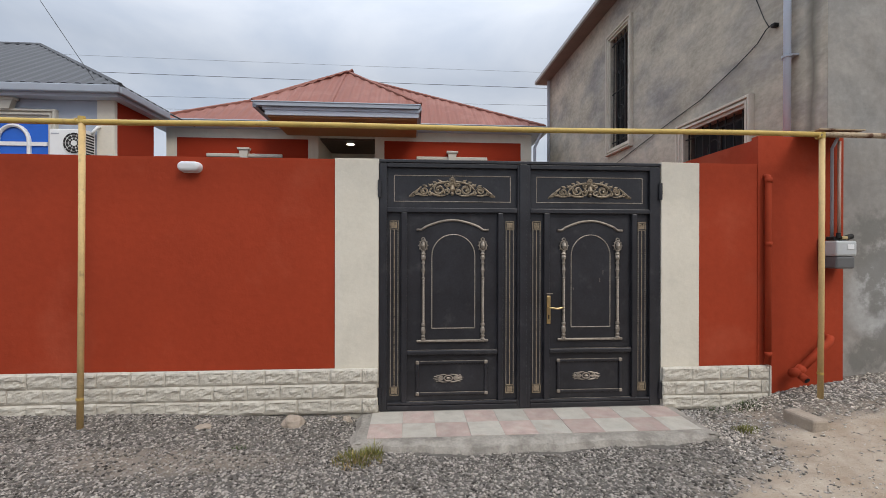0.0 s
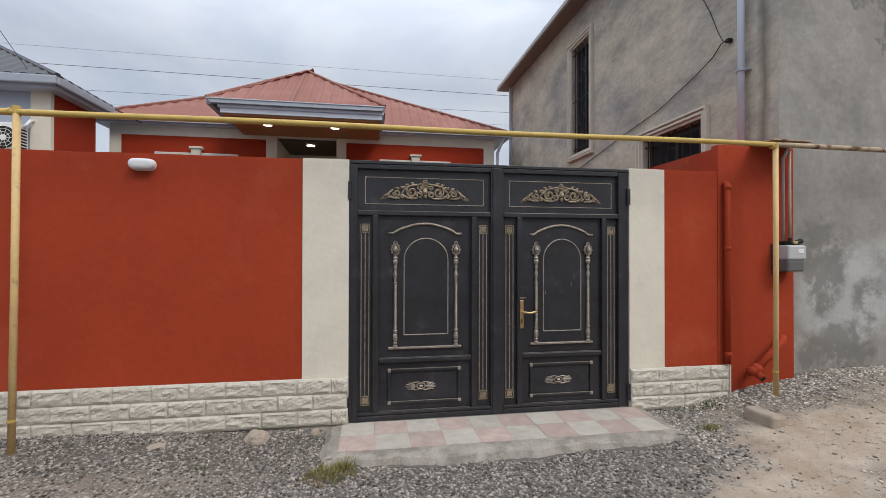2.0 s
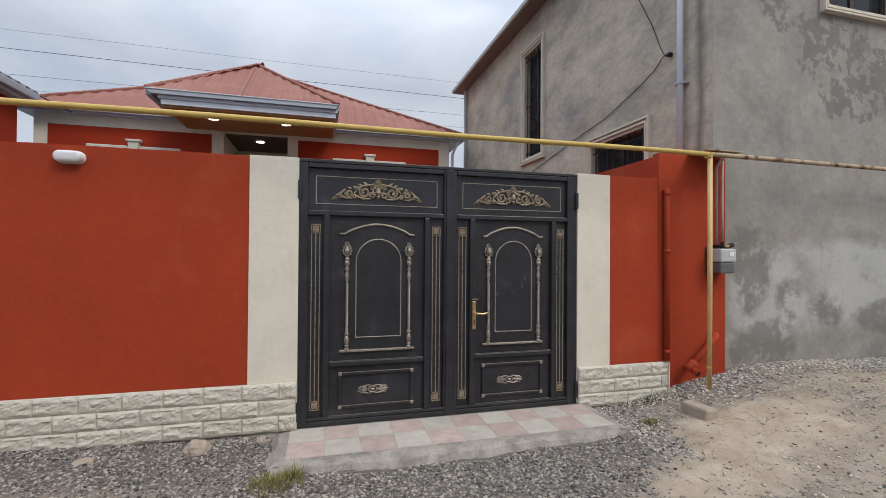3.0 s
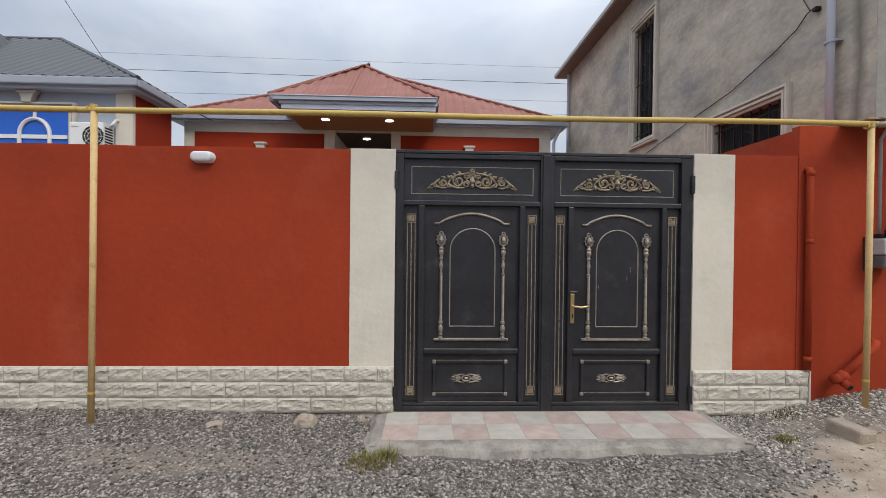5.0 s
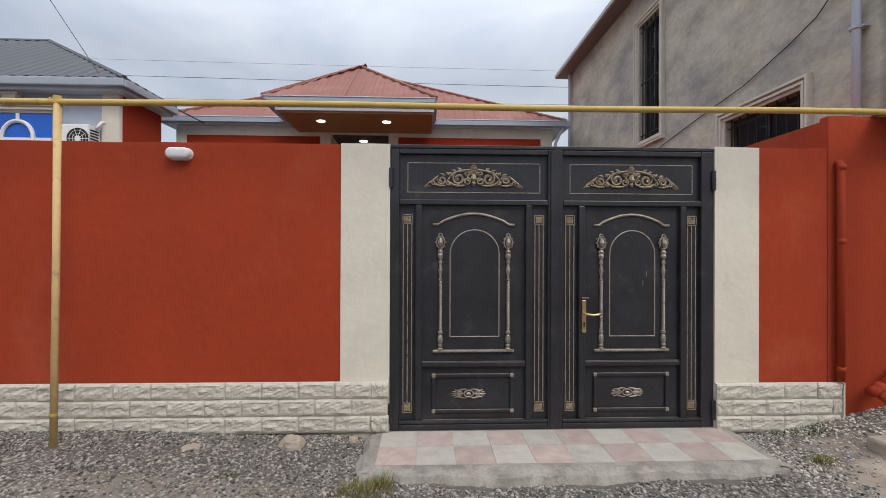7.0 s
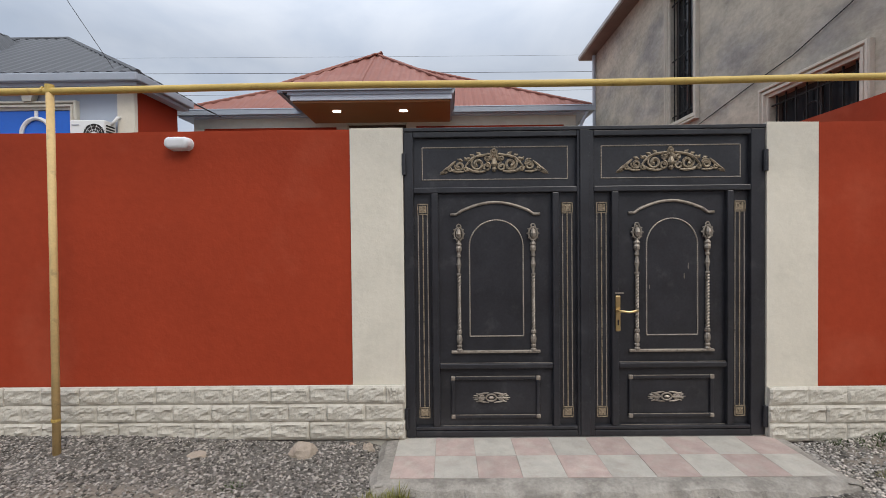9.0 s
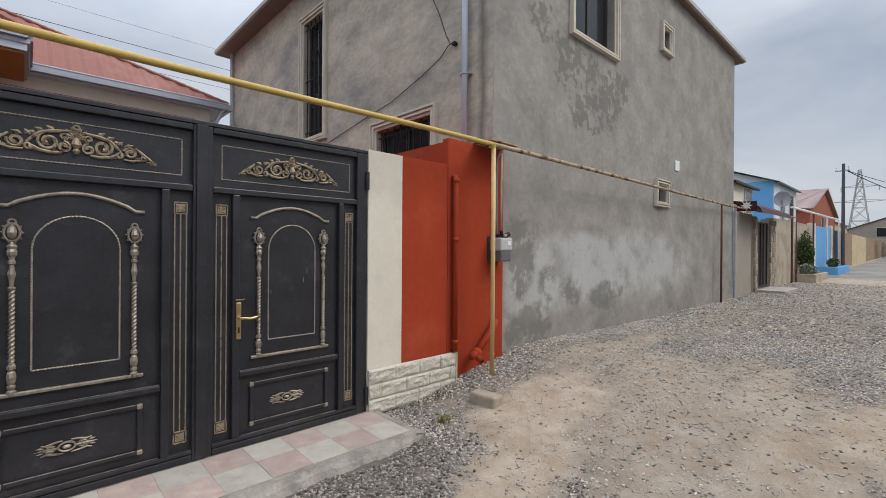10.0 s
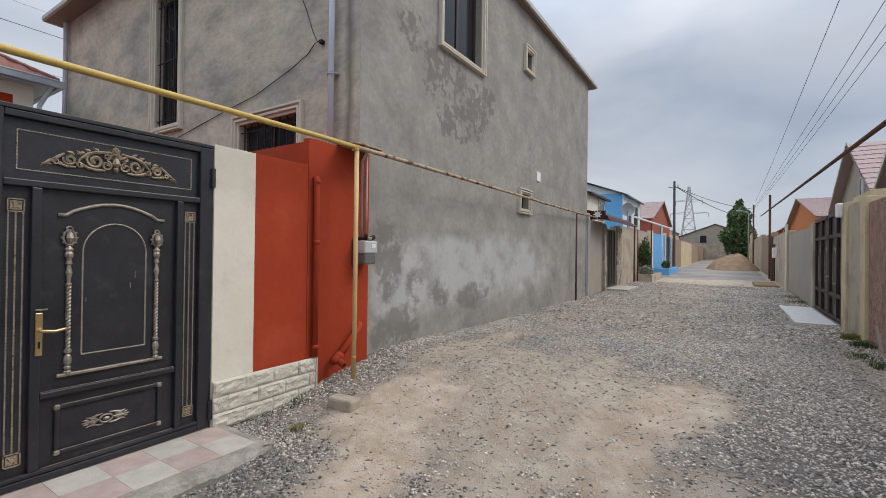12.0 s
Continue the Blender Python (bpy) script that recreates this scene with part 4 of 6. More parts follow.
# ---- gas pipe ----
gas = thing("gas_pipe", "overhead yellow gas pipe on steel posts", "pipe", at=(-2.6, -0.31, 0.02))
sag = [(-14 + 18.4 * i / 40, -0.31, 2.757 + 0.0028 * (-14 + 18.4 * i / 40 + 2.6) + 0.006 * math.sin(i * 0.7)) for i in range(41)]
part("pipe", tube(sag, 0.026, None, 12), YELLOW, gas, smooth=True)
for px, pz in ((-2.6, 0.0), (4.415, 0.1)):
    lean = 0.012
    bm = tube([(px - lean, -0.315, pz - 0.1), (px, -0.312, 1.4), (px + 0.003, -0.31, 2.755)], 0.026, None, 12)
    part("post", bm, YELLOW_PALE, gas, "pale yellow steel post", True)
    for p, q in (((px - lean, -0.315, pz + 0.28), (px - lean, -0.315, pz + 0.30)), ((px, -0.31, 2.74), (px, -0.31, 2.80)), ((px - 0.05, -0.31, 2.757), (px - 0.035, -0.31, 2.757))):
        part("weld_collar", tube([p, q], 0.0295, None, 12), YELLOW, gas)
part("street_pipe", tube([(4.38, -0.31, 2.776), (4.6, -0.30, 2.782), (8, -0.22, 2.79), (11, -0.14, 2.79), (14.4, -0.06, 2.80), (18, -0.03, 2.86), (24, -0.03, 2.98)], 0.027, None, 10), RUSTY, gas, "rusted pale run of pipe along the street", True)
for px in (13.86, 24.0):
    part("post", tube([(px, -0.06, 0.1), (px, -0.06, 2.80)], 0.025, None, 8), RUST, gas, "rusty brown post", True)
part("bracket", box(4.40, 4.90, -0.30, 0.09, 2.832, 2.845), RUSTY, gas)

meter = thing("gas_meter", "grey gas meter with black regulator on the red wall", "gas meter", at=(4.79, -0.12, 1.42))
part("body", box(4.68, 4.91, -0.21, -0.03, 1.56, 1.72, None, 0.02), mat("meter_grey", (0.45, 0.46, 0.46), 0.5, var=0.06), meter)
part("cover", box(4.69, 4.90, -0.20, -0.03, 1.43, 1.56, None, 0.02), mat("smoked_cover", (0.13, 0.13, 0.13), 0.3, var=0.1), meter, "smoked grey lower cover")
part("dial", box(4.80, 4.87, -0.215, -0.205, 1.63, 1.68, None, 0.003), WHITE, meter)
bm = box(4.70, 4.88, -0.16, -0.06, 1.722, 1.765, None, 0.012)
tube([(4.88, -0.12, 1.75), (4.94, -0.12, 1.77)], 0.028, bm, 10)
part("regulator", bm, IRON, meter, "black regulator fittings")
part("valve", tube([(4.74, -0.17, 1.75), (4.74, -0.17, 1.80)], 0.02, None, 10), IRON, meter)
part("union", tube([(4.77, -0.17, 1.75), (4.83, -0.17, 1.75)], 0.016, None, 10), BRASS, meter)
part("inlet_pipe", tube([(4.775, -0.06, 1.76), (4.775, -0.06, 2.70), (4.70, -0.2, 2.78)], 0.016, None, 8), GREY_PIPE, meter, smooth=True)
part("outlet_pipe", tube([(4.868, -0.05, 1.76), (4.868, -0.05, 2.78), (4.868, 0.1, 2.82)], 0.017, None, 8), mat("pale_pink_pipe", (0.55, 0.40, 0.32), 0.6, var=0.1), meter, smooth=True)
part("wall_board", box(4.66, 4.72, -0.03, -0.0125, 1.40, 1.74, None, 0.005), BROWN_FRAME, meter)

drain = thing("drain_pipe", "red painted downpipe fixed to the red wall", "drain pipe", at=(4.06, -0.05, 0.45))
bm = tube([(4.068, 0.0, 2.395), (4.068, -0.045, 2.39), (4.068, -0.05, 2.36), (4.07, -0.05, 0.42)], 0.032, None, 10)
for z in (2.33, 1.66, 0.50):
    tube([(4.073, -0.05, z), (4.073, -0.05, z + 0.05)], 0.037, bm, 10)
part("pipe", bm, RED, drain, smooth=True)
outlet = thing("waste_pipe", "red painted slanting waste pipe with an open end", "drain pipe", at=(4.5, -0.1, 0.4))
bm = tube([(4.76, 0.0, 0.685), (4.75, -0.07, 0.685), (4.72, -0.09, 0.66), (4.33, -0.115, 0.335)], 0.040, None, 12)
tube([(4.40, -0.11, 0.395), (4.33, -0.115, 0.335)], 0.05, bm, 12)
tube([(4.345, -0.115, 0.35), (4.27, -0.13, 0.345)], 0.048, bm, 12)
part("pipe", bm, RED, outlet, smooth=True)
bm = tube([(4.35, -0.10, 0.34), (4.365, -0.205, 0.285)], 0.038, None, 12)
part("spout", bm, RED, outlet, smooth=True)
part("bore", tube([(4.365, -0.204, 0.2855), (4.3657, -0.209, 0.283)], 0.029, None, 12), IRON, outlet, "dark open end")

# ---- the red-roofed house behind the wall ----
house = thing("house", "cream and red single-storey house with a terracotta metal roof", "house", at=(-1.3, 11, 0))
HX0, HX1, HY, HTOP = -6.75, 4.0, 9.0, 5.15
bm = box(HX0, -2.42, HY, 16.5, -0.1, HTOP)
box(-0.76, HX1, HY, 16.5, -0.1, HTOP, bm)
box(-2.42, -0.76, 11.2, 16.5, -0.1, HTOP, bm)
box(-2.42, -0.76, HY, HY + 0.25, 4.95, HTOP, bm)
part("wall", bm, CREAM, house)
for a, b in ((-6.45, -2.72), (-0.48, 3.66)):
    part("wall_panel", box(a, b, HY - 0.012, HY + 0.05, 0.6, 4.84), RED_HOUSE, house, "dark red render panel")
part("porch_ceiling", box(-2.42, -0.76, HY + 0.26, 11.2, 4.90, 4.96), DARKWOOD, house)
part("porch_door", box(-2.2, -1.0, 11.1, 11.195, 0.3, 4.3), BROWN_FRAME, house)
for a, b in ((-5.6, -3.45), (0.48, 2.62)):
    bm = box(a, b, HY - 0.10, HY - 0.0125, 4.28, 4.38, None, 0.02)
    box(a + 0.05, b - 0.05, HY - 0.06, HY - 0.0125, 4.18, 4.28, bm)
    part("window_head", bm, WHITE_TRIM, house, "cream moulded window head")
    c = (a + b) / 2
    bm = prism([(c - 0.10, 4.22), (c + 0.10, 4.22), (c + 0.13, 4.48), (c - 0.13, 4.48)], HY - 0.16, HY - 0.02)
    box(c - 0.17, c + 0.17, HY - 0.19, HY - 0.02, 4.48, 4.54, bm, 0.01)
    part("keystone", bm, WHITE_TRIM, house)
    part("window", box(a + 0.2, b - 0.2, HY - 0.02, HY + 0.1, 2.0, 4.10), DARK_GLASS, house)
EY, EZ = 8.78, 5.16
for a, b, c, d in ((HX0 - 0.3, -3.3, EY, HY + 0.1), (0.45, HX1 + 0.3, EY, HY + 0.1), (HX1 - 0.05, HX1 + 0.3, HY + 0.1, 16.8), (HX0 - 0.3, HX0 + 0.05, HY + 0.1, 16.8)):
    part("eave_board", box(a, b, c, d, EZ - 0.05, EZ), LEDGE, house)
for a, b in ((HX0 - 0.35, -3.5), (0.5, HX1 + 0.35)):
    bm = box(a, b, EY - 0.12, EY, EZ - 0.02, EZ + 0.13)
    tube([(a, EY - 0.11, EZ + 0.12), (b, EY - 0.11, EZ + 0.12)], 0.022, bm, 8)
    tube([(a, EY - 0.10, EZ + 0.02), (b, EY - 0.10, EZ + 0.02)], 0.022, bm, 8)
    part("gutter", bm, GUTTER, house)
part("gutter", box(HX1 + 0.355, HX1 + 0.45, EY - 0.1, 16.8, EZ - 0.02, EZ + 0.13), GUTTER, house)
AP = (-1.25, 12.7, 7.95)
c1, c2, c3, c4 = (HX0 - 0.35, EY - 0.06, EZ + 0.12), (HX1 + 0.35, EY - 0.06, EZ + 0.12), (HX1 + 0.35, 16.9, EZ + 0.12), (HX0 - 0.35, 16.9, EZ + 0.12)
for a, b in ((c1, c2), (c2, c3), (c3, c4), (c4, c1)):
    part("roof_slope", sheet((a, b, AP), 0.28, 0.025), ROOF_RED, house)
# entrance canopy
CX0, CX1, CY = -3.66, 0.57, 7.02
bm = prism([(CX0 + 0.35, 4.955), (CX1 - 0.10, 4.955), (CX1 - 0.10, 5.0), (CX0 + 0.35, 5.0)], CY + 0.12, HY - 0.013)
part("canopy_soffit", bm, SOFFIT, house, "tan wood-look canopy soffit")
bm = box(CX0 + 0.30, CX1 - 0.06, CY + 0.06, HY - 0.015, 5.0, 5.12)
part("canopy_fascia", box(CX0 + 0.24, CX1 - 0.02, CY + 0.03, HY - 0.02, 5.12, 5.20, bm, 0.01), LEDGE, house, "pale blue-grey stepped fascia")
bm = prism([(CX0, 5.31), (CX1, 5.31), (CX1 - 0.06, 5.20), (CX0 + 0.12, 5.20)], CY - 0.05, CY + 0.10)
box(CX1 - 0.08, CX1 + 0.02, CY + 0.1, EY, 5.20, 5.31, bm)
box(CX0 - 0.02, CX0 + 0.10, CY + 0.1, EY, 5.20, 5.31, bm)
tube([(CX0, CY - 0.05, 5.30), (CX1, CY - 0.05, 5.30)], 0.018, bm, 8)
part("canopy_gutter", bm, GUTTER, house)
CP = (-1.66, 9.6, 7.08)
g1, g2 = (CX0, CY, 5.31), (CX1, CY, 5.31)
g3, g4 = (CX1, 11.5, 5.31), (CX0, 11.5, 5.31)
CP2 = (-1.5, 11.5, 7.2)
part("canopy_roof", sheet((g1, g2, CP), 0.26, 0.025), ROOF_RED, house)
part("canopy_roof", sheet((g2, g3, CP2, CP), 0.26, 0.025), ROOF_RED, house)
part("canopy_roof", sheet((g4, g1, CP, CP2), 0.26, 0.025), ROOF_RED, house)
bm = bmesh.new()
for a, b in ((g1, CP), (g2, CP), (CP, CP2), (c1, AP), (c2, AP)):
    a, b = Vector(a) + Vector((0, 0, 0.03)), Vector(b) + Vector((0, 0, 0.03))
    n = int((b - a).length / 0.09)
    tube([a + (b - a) * i / n for i in range(n + 1)], 0.05, bm, 6, [0.052 if i % 2 else 0.044 for i in range(n + 1)])
part("ridge_cap", bm, ROOF_RED, house)
for sx, sy in ((-2.43, 7.85), (-0.72, 7.85)):
    part("spot_lamp", tube([(sx, sy, 4.945), (sx, sy, 4.956)], 0.11, None, 16), LIT, house, "lit round recessed spot")
part("spot_lamp", tube([(-1.58, 9.75, 4.885), (-1.58, 9.75, 4.899)], 0.12, None, 16), LIT, house, "lit round recessed spot")
part("downpipe", tube([(HX1 + 0.25, EY, EZ), (HX1 + 0.08, HY - 0.08, 4.7), (HX1 + 0.08, HY - 0.08, 0)], 0.045, None, 8), LEDGE, house)

# ---- blue-grey neighbouring house ----
lh = thing("neighbour_house", "blue-grey rendered house with a dark grey metal roof", "house", at=(-11, 8, 0))
LX, LY = -5.77, 5.2
part("wall", box(-18, LX - 0.34, LY, 6.6, -0.1, 4.75), BLUEGREY, lh)
part("corner_strip", box(LX - 0.34, LX, LY - 0.03, LY + 0.06, -0.1, 4.75), CREAM, lh)
part("side_wall", box(LX - 0.3, LX - 0.01, LY + 0.06, 6.6, -0.1, 4.66), RED_HOUSE, lh, "dark red side wall")
bm = box(-18.2, LX + 0.28, LY - 0.36, LY - 0.24, 4.72, 4.88, None, 0.02)
box(LX + 0.18, LX + 0.30, LY - 0.3, 6.75, 4.72, 4.88, bm, 0.02)
part("gutter", bm, GUTTER, lh)
bm = box(-18.2, LX + 0.2, LY - 0.25, LY + 0.05, 4.66, 4.73)
box(LX - 0.02, LX + 0.2, LY + 0.05, 6.7, 4.66, 4.73, bm)
part("eave_board", bm, LEDGE, lh)
e1, e2, e3 = (-18.2, LY - 0.32, 4.88), (LX + 0.28, LY - 0.32, 4.88), (LX + 0.28, 6.8, 4.88)
R1, R2 = (-15.5, 8.0, 6.95), (-9.4, 8.0, 6.95)
part("roof_slope", sheet((e1, e2, R2, R1), 0.25, 0.03), ROOF_GREY, lh)
part("roof_slope", sheet((e2, e3, R2), 0.25, 0.03), ROOF_GREY, lh)
bm = tube([e2, R2], 0.06, None, 6)
tube([R1, R2], 0.06, bm, 6)
part("ridge_cap", bm, ROOF_GREY, lh)
# dormer
dm = bmesh.new()
prism([(-10.9, 5.75), (-9.75, 5.75), (-10.325, 6.55)], 6.35, 7.9, dm)
part("dormer", dm, BLUEGREY, lh)
dm = bmesh.new()
sheet(((-9.5, 6.1, 5.62), (-9.5, 8.0, 5.62), (-10.325, 8.0, 6.72), (-10.325, 6.1, 6.72)), 0.25, 0.02, 0.05, dm)
sheet(((-11.15, 6.1, 5.62), (-11.15, 8.0, 5.62), (-10.325, 8.0, 6.72), (-10.325, 6.1, 6.72)), 0.25, 0.02, 0.05, dm)
part("dormer_roof", dm, ROOF_GREY, lh)
part("dormer_window", prism([(-10.7, 5.85), (-9.95, 5.85), (-10.325, 6.4)], 6.33, 6.36), BLUE_GLASS, lh)
part("dormer_frame", tube([(-10.72, 6.33, 5.84), (-9.93, 6.33, 5.84), (-10.325, 6.33, 6.43), (-10.72, 6.33, 5.84)], 0.03, None, 6), WHITE, lh)
# blue window with a round-arched middle light
win = part("window", box(-8.6, -7.05, LY - 0.015, LY + 0.1, 2.3, 4.26), BLUE_GLASS, lh, "window with blue film and white arched frame")
part("window_head", surround(-8.6, -7.05, 2.3, 4.27, 0.17, -0.10, LY, "y"), WHITE_TRIM, lh)
bm = bmesh.new()
ac = -7.72
tube([(ac - 0.30, LY - 0.03, 2.3), (ac - 0.30, LY - 0.03, 3.78)] + [(ac - 0.30 * math.cos(math.pi * i / 12), LY - 0.03, 3.78 + 0.33 * math.sin(math.pi * i / 12)) for i in range(1, 12)] + [(ac + 0.30, LY - 0.03, 3.78), (ac + 0.30, LY - 0.03, 2.3)], 0.04, bm, 6)
box(-8.58, -7.07, LY - 0.04, LY - 0.016, 3.70, 3.78, bm)
box(ac - 0.03, ac + 0.03, LY - 0.04, LY - 0.016, 4.1, 4.26, bm)
part("window_frame", bm, WHITE, win)
bm = prism([(-7.88, 4.42), (-7.72, 4.42), (-7.66, 4.60), (-7.94, 4.60)], LY - 0.14, LY - 0.02)
box(-7.98, -7.62, LY - 0.16, LY - 0.02, 4.60, 4.65, bm)
part("keystone", bm, WHITE_TRIM, lh)

aircon = thing("air_conditioner", "white outdoor air conditioner unit on the house wall", "air conditioner", at=(-6.45, 5.0, 3.45))
part("casing", box(-6.80, -6.14, 4.86, 5.17, 3.42, 3.98, None, 0.015), WHITE, aircon)
bm = tube([(-6.33, 4.862, 3.70), (-6.33, 4.85, 3.70)], 0.21, None, 24)
part("fan_opening", bm, IRON, aircon)
bm = tube([(-6.33, 4.85, 3.70), (-6.33, 4.842, 3.70)], 0.055, None, 14)
for k in range(10):
    a = 2 * math.pi * k / 10
    tube([(-6.33, 4.846, 3.70), (-6.33 + 0.21 * math.cos(a), 4.846, 3.70 + 0.21 * math.sin(a))], 0.004, bm, 4)
for rr in (0.1, 0.16, 0.21):
    tube([(-6.33 + rr * math.cos(2 * math.pi * i / 24), 4.846, 3.70 + rr * math.sin(2 * math.pi * i / 24)) for i in range(25)], 0.004, bm, 4)
part("fan_guard", bm, WHITE, aircon)
for k in range(8):
    part("louvre", box(-6.139, -6.133, 4.90, 5.12, 3.48 + k * 0.055, 3.51 + k * 0.055), IRON, aircon)
part("badge", box(-6.76, -6.62, 4.853, 4.859, 3.88, 3.90), GREY_PIPE, aircon)
part("hose", tube([(-6.14, 5.05, 3.93), (-6.08, 5.05, 4.0), (-6.06, 5.1, 4.08), (-6.06, 5.2, 4.1)], 0.03, None, 8), WHITE, aircon, smooth=True)

# ---- bare cement two-storey house ----
grey = thing("grey_house", "two-storey house in bare patchy grey cement render", "house", at=(10, 5, 0.1))
GX0, GX1, GY0, GY1, GTOP = 4.88, 15.55, 0.10, 9.95, 7.15


def wall_with_holes(a0, a1, z0, z1, holes, c0, c1, axis):
    """A wall slab with rectangular openings that go through it."""
    us = sorted({a0, a1, *[h[0] for h in holes], *[h[1] for h in holes]})
    vs = sorted({z0, z1, *[h[2] for h in holes], *[h[3] for h in holes]})
    bm = bmesh.new()
    for u0, u1 in zip(us, us[1:]):
        for v0, v1 in zip(vs, vs[1:]):
            if any(h[0] <= u0 and u1 <= h[1] and h[2] <= v0 and v1 <= h[3] for h in holes):
                continue
            if axis == "y":
                box(u0, u1, c0, c1, v0, v1, bm)
            else:
                box(c0, c1, u0, u1, v0, v1, bm)
    bmesh.ops.remove_doubles(bm, verts=bm.verts[:], dist=0.0005)
    return bm


BW, SW, LW = (6.79, 8.125, 5.055, 7.0), (10.285, 10.64, 5.865, 6.25), (10.03, 10.52, 2.60, 2.935)
W1, W2 = (4.575, 5.44, 3.906, 6.355), (1.30, 2.68, 2.2, 3.56)
part("street_wall", wall_with_holes(GX0 + 0.004, GX1, -0.1, GTOP, (BW, SW, LW), GY0, GY0 + 0.35, "y"), STREET_CEMENT, grey, "patchy grey cement street wall")
part("yard_wall", wall_with_holes(GY0 + 0.004, GY1, -0.1, GTOP - 0.002, (W1, W2), GX0, GX0 + 0.35, "x"), CEMENT, grey, "brown-grey cement yard wall")
bm = box(GX1 - 0.35, GX1, GY0 + 0.35, GY1, -0.1, GTOP)
box(GX0 + 0.35, GX1 - 0.35, GY1 - 0.35, GY1, -0.1, GTOP, bm)
part("rear_wall", bm, CEMENT, grey)
part("inner_floor", box(GX0 + 0.35, GX1 - 0.35, GY0 + 0.35, GY1 - 0.35, 3.55, 3.75), DARKWOOD, grey)


def grey_window(h, plane, axis, inner, bars=0, pale=False):
    a0, a1, z0, z1 = h
    lo, hi = plane + 0.12, plane + 0.17
    put = (lambda u0, u1, d0, d1, v0, v1, bm=None, bv=0.0: box(u0, u1, d0, d1, v0, v1, bm, bv)) if axis == "y" else (lambda u0, u1, d0, d1, v0, v1, bm=None, bv=0.0: box(d0, d1, u0, u1, v0, v1, bm, bv))
    bm = put(a0, a1, lo, hi, z0, z0 + inner)
    put(a0, a1, lo, hi, z1 - inner, z1, bm)
    put(a0, a0 + inner, lo, hi, z0 + inner, z1 - inner, bm)
    put(a1 - inner, a1, lo, hi, z0 + inner, z1 - inner, bm)
    mid = (a0 + a1) / 2
    if a1 - a0 > 0.6:
        put(mid - inner / 2, mid + inner / 2, lo, hi, z0 + inner, z1 - inner, bm)
    w = part("window", bm, BROWN_FRAME, grey, "brown-framed window with a cream moulded surround")
    for u0, u1 in (((a0 + inner, mid - inner / 2), (mid + inner / 2, a1 - inner)) if a1 - a0 > 0.6 else ((a0 + inner, a1 - inner),)):
        part("pane", put(u0, u1, lo + 0.02, lo + 0.03, z0 + inner, z1 - inner), DARK_GLASS, w)
    part("surround", surround(a0, a1, z0, z1, 0.15 if axis == "x" else 0.12, -0.075, plane, axis), SURROUND, w, "cream stepped surround")
    if bars:
        bm = bmesh.new()
        for k in range(bars):
            u = a0 + (a1 - a0) * (k + 0.5) / bars
            put(u - 0.008, u + 0.008, plane + 0.02, plane + 0.036, z0, z1, bm)
        for v in (z0 + 0.12, (z0 + z1) / 2, z1 - 0.12):
            put(a0, a1, plane + 0.018, plane + 0.038, v - 0.008, v + 0.008, bm)
        if axis == "x":
            for f in (0.3, 0.7):
                cz = z0 + (z1 - z0) * f
                tube([(plane + 0.028, mid + 0.14 * math.cos(2 * math.pi * i / 16), cz + 0.14 * math.sin(2 * math.pi * i / 16)) for i in range(17)], 0.010, bm, 5)
        part("window_grille", bm, IRON, w, "black iron window grille")
    return w


grey_window(BW, GY0, "y", 0.07)
grey_window(SW, GY0, "y", 0.05)
grey_window(LW, GY0, "y", 0.05)
grey_window(W1, GX0, "x", 0.06, 5)
grey_window(W2, GX0, "x", 0.06, 8)
EX0, EX1, EY0, EY1 = GX0 - 0.38, GX1 + 0.5, GY0 - 0.14, GY1 + 0.38
part("eave_soffit", box(EX0 + 0.02, EX1 - 0.02, EY0 + 0.02, EY1 - 0.02, GTOP, GTOP + 0.04), mat("brown_soffit", (0.24, 0.17, 0.14), 0.8, var=0.15), grey)
for a, b, c, d in ((EX0, EX1, EY0 - 0.04, EY0 + 0.02), (EX0, EX1, EY1 - 0.02, EY1 + 0.04), (EX0 - 0.04, EX0 + 0.02, EY0 + 0.02, EY1 - 0.02), (EX1 - 0.02, EX1 + 0.04, EY0 + 0.02, EY1 - 0.02)):
    part("fascia", box(a, b, c, d, GTOP - 0.01, GTOP + 0.09, None, 0.01), EAVE, grey, "pale grey metal eave fascia")
q1, q2, q3, q4 = (EX0, EY0, GTOP + 0.10), (EX1, EY0, GTOP + 0.10), (EX1, EY1, GTOP + 0.10), (EX0, EY1, GTOP + 0.10)
PK = (10.4, 5.2, 8.6)
for a, b in ((q1, q2), (q2, q3), (q3, q4), (q4, q1)):
    part("roof_slope", sheet((a, b, PK), 0.4, 0.02), mat("brown_roof_sheet", (0.20, 0.11, 0.09), 0.6, var=0.1), grey)
bm = tube([(4.80, 0.54, 7.15), (4.80, 0.54, 2.84)], 0.040, None, 12)
part("downpipe", bm, mat("pale_blue_grey_downpipe", (0.62, 0.67, 0.76), 0.5, var=0.06), grey, "pale blue-grey downpipe", True)
bm = tube([(4.80, 0.54, 3.915), (4.80, 0.54, 3.945)], 0.06, None, 12)
box(4.80, 4.88, 0.46, 0.63, 3.92, 3.94, bm)
part("pipe_clamp", bm, GREY_PIPE, grey)
part("downpipe", tube([(4.80, 9.85, 7.1), (4.80, 9.85, 0)], 0.05, None, 8), GREY_PIPE, grey)
part("downpipe", tube([(15.5, 0.04, 2.9), (15.5, 0.04, 0.1)], 0.035, None, 8), GREY_PIPE, grey)
part("plate", box(11.02, 11.26, 0.08, 0.10, 3.35, 3.58, None, 0.004), WHITE, grey, "small white number plate")
hook = part("cable_hook", box(4.81, 4.88, 0.75, 0.81, 4.40, 4.45, None, 0.01), IRON, grey)
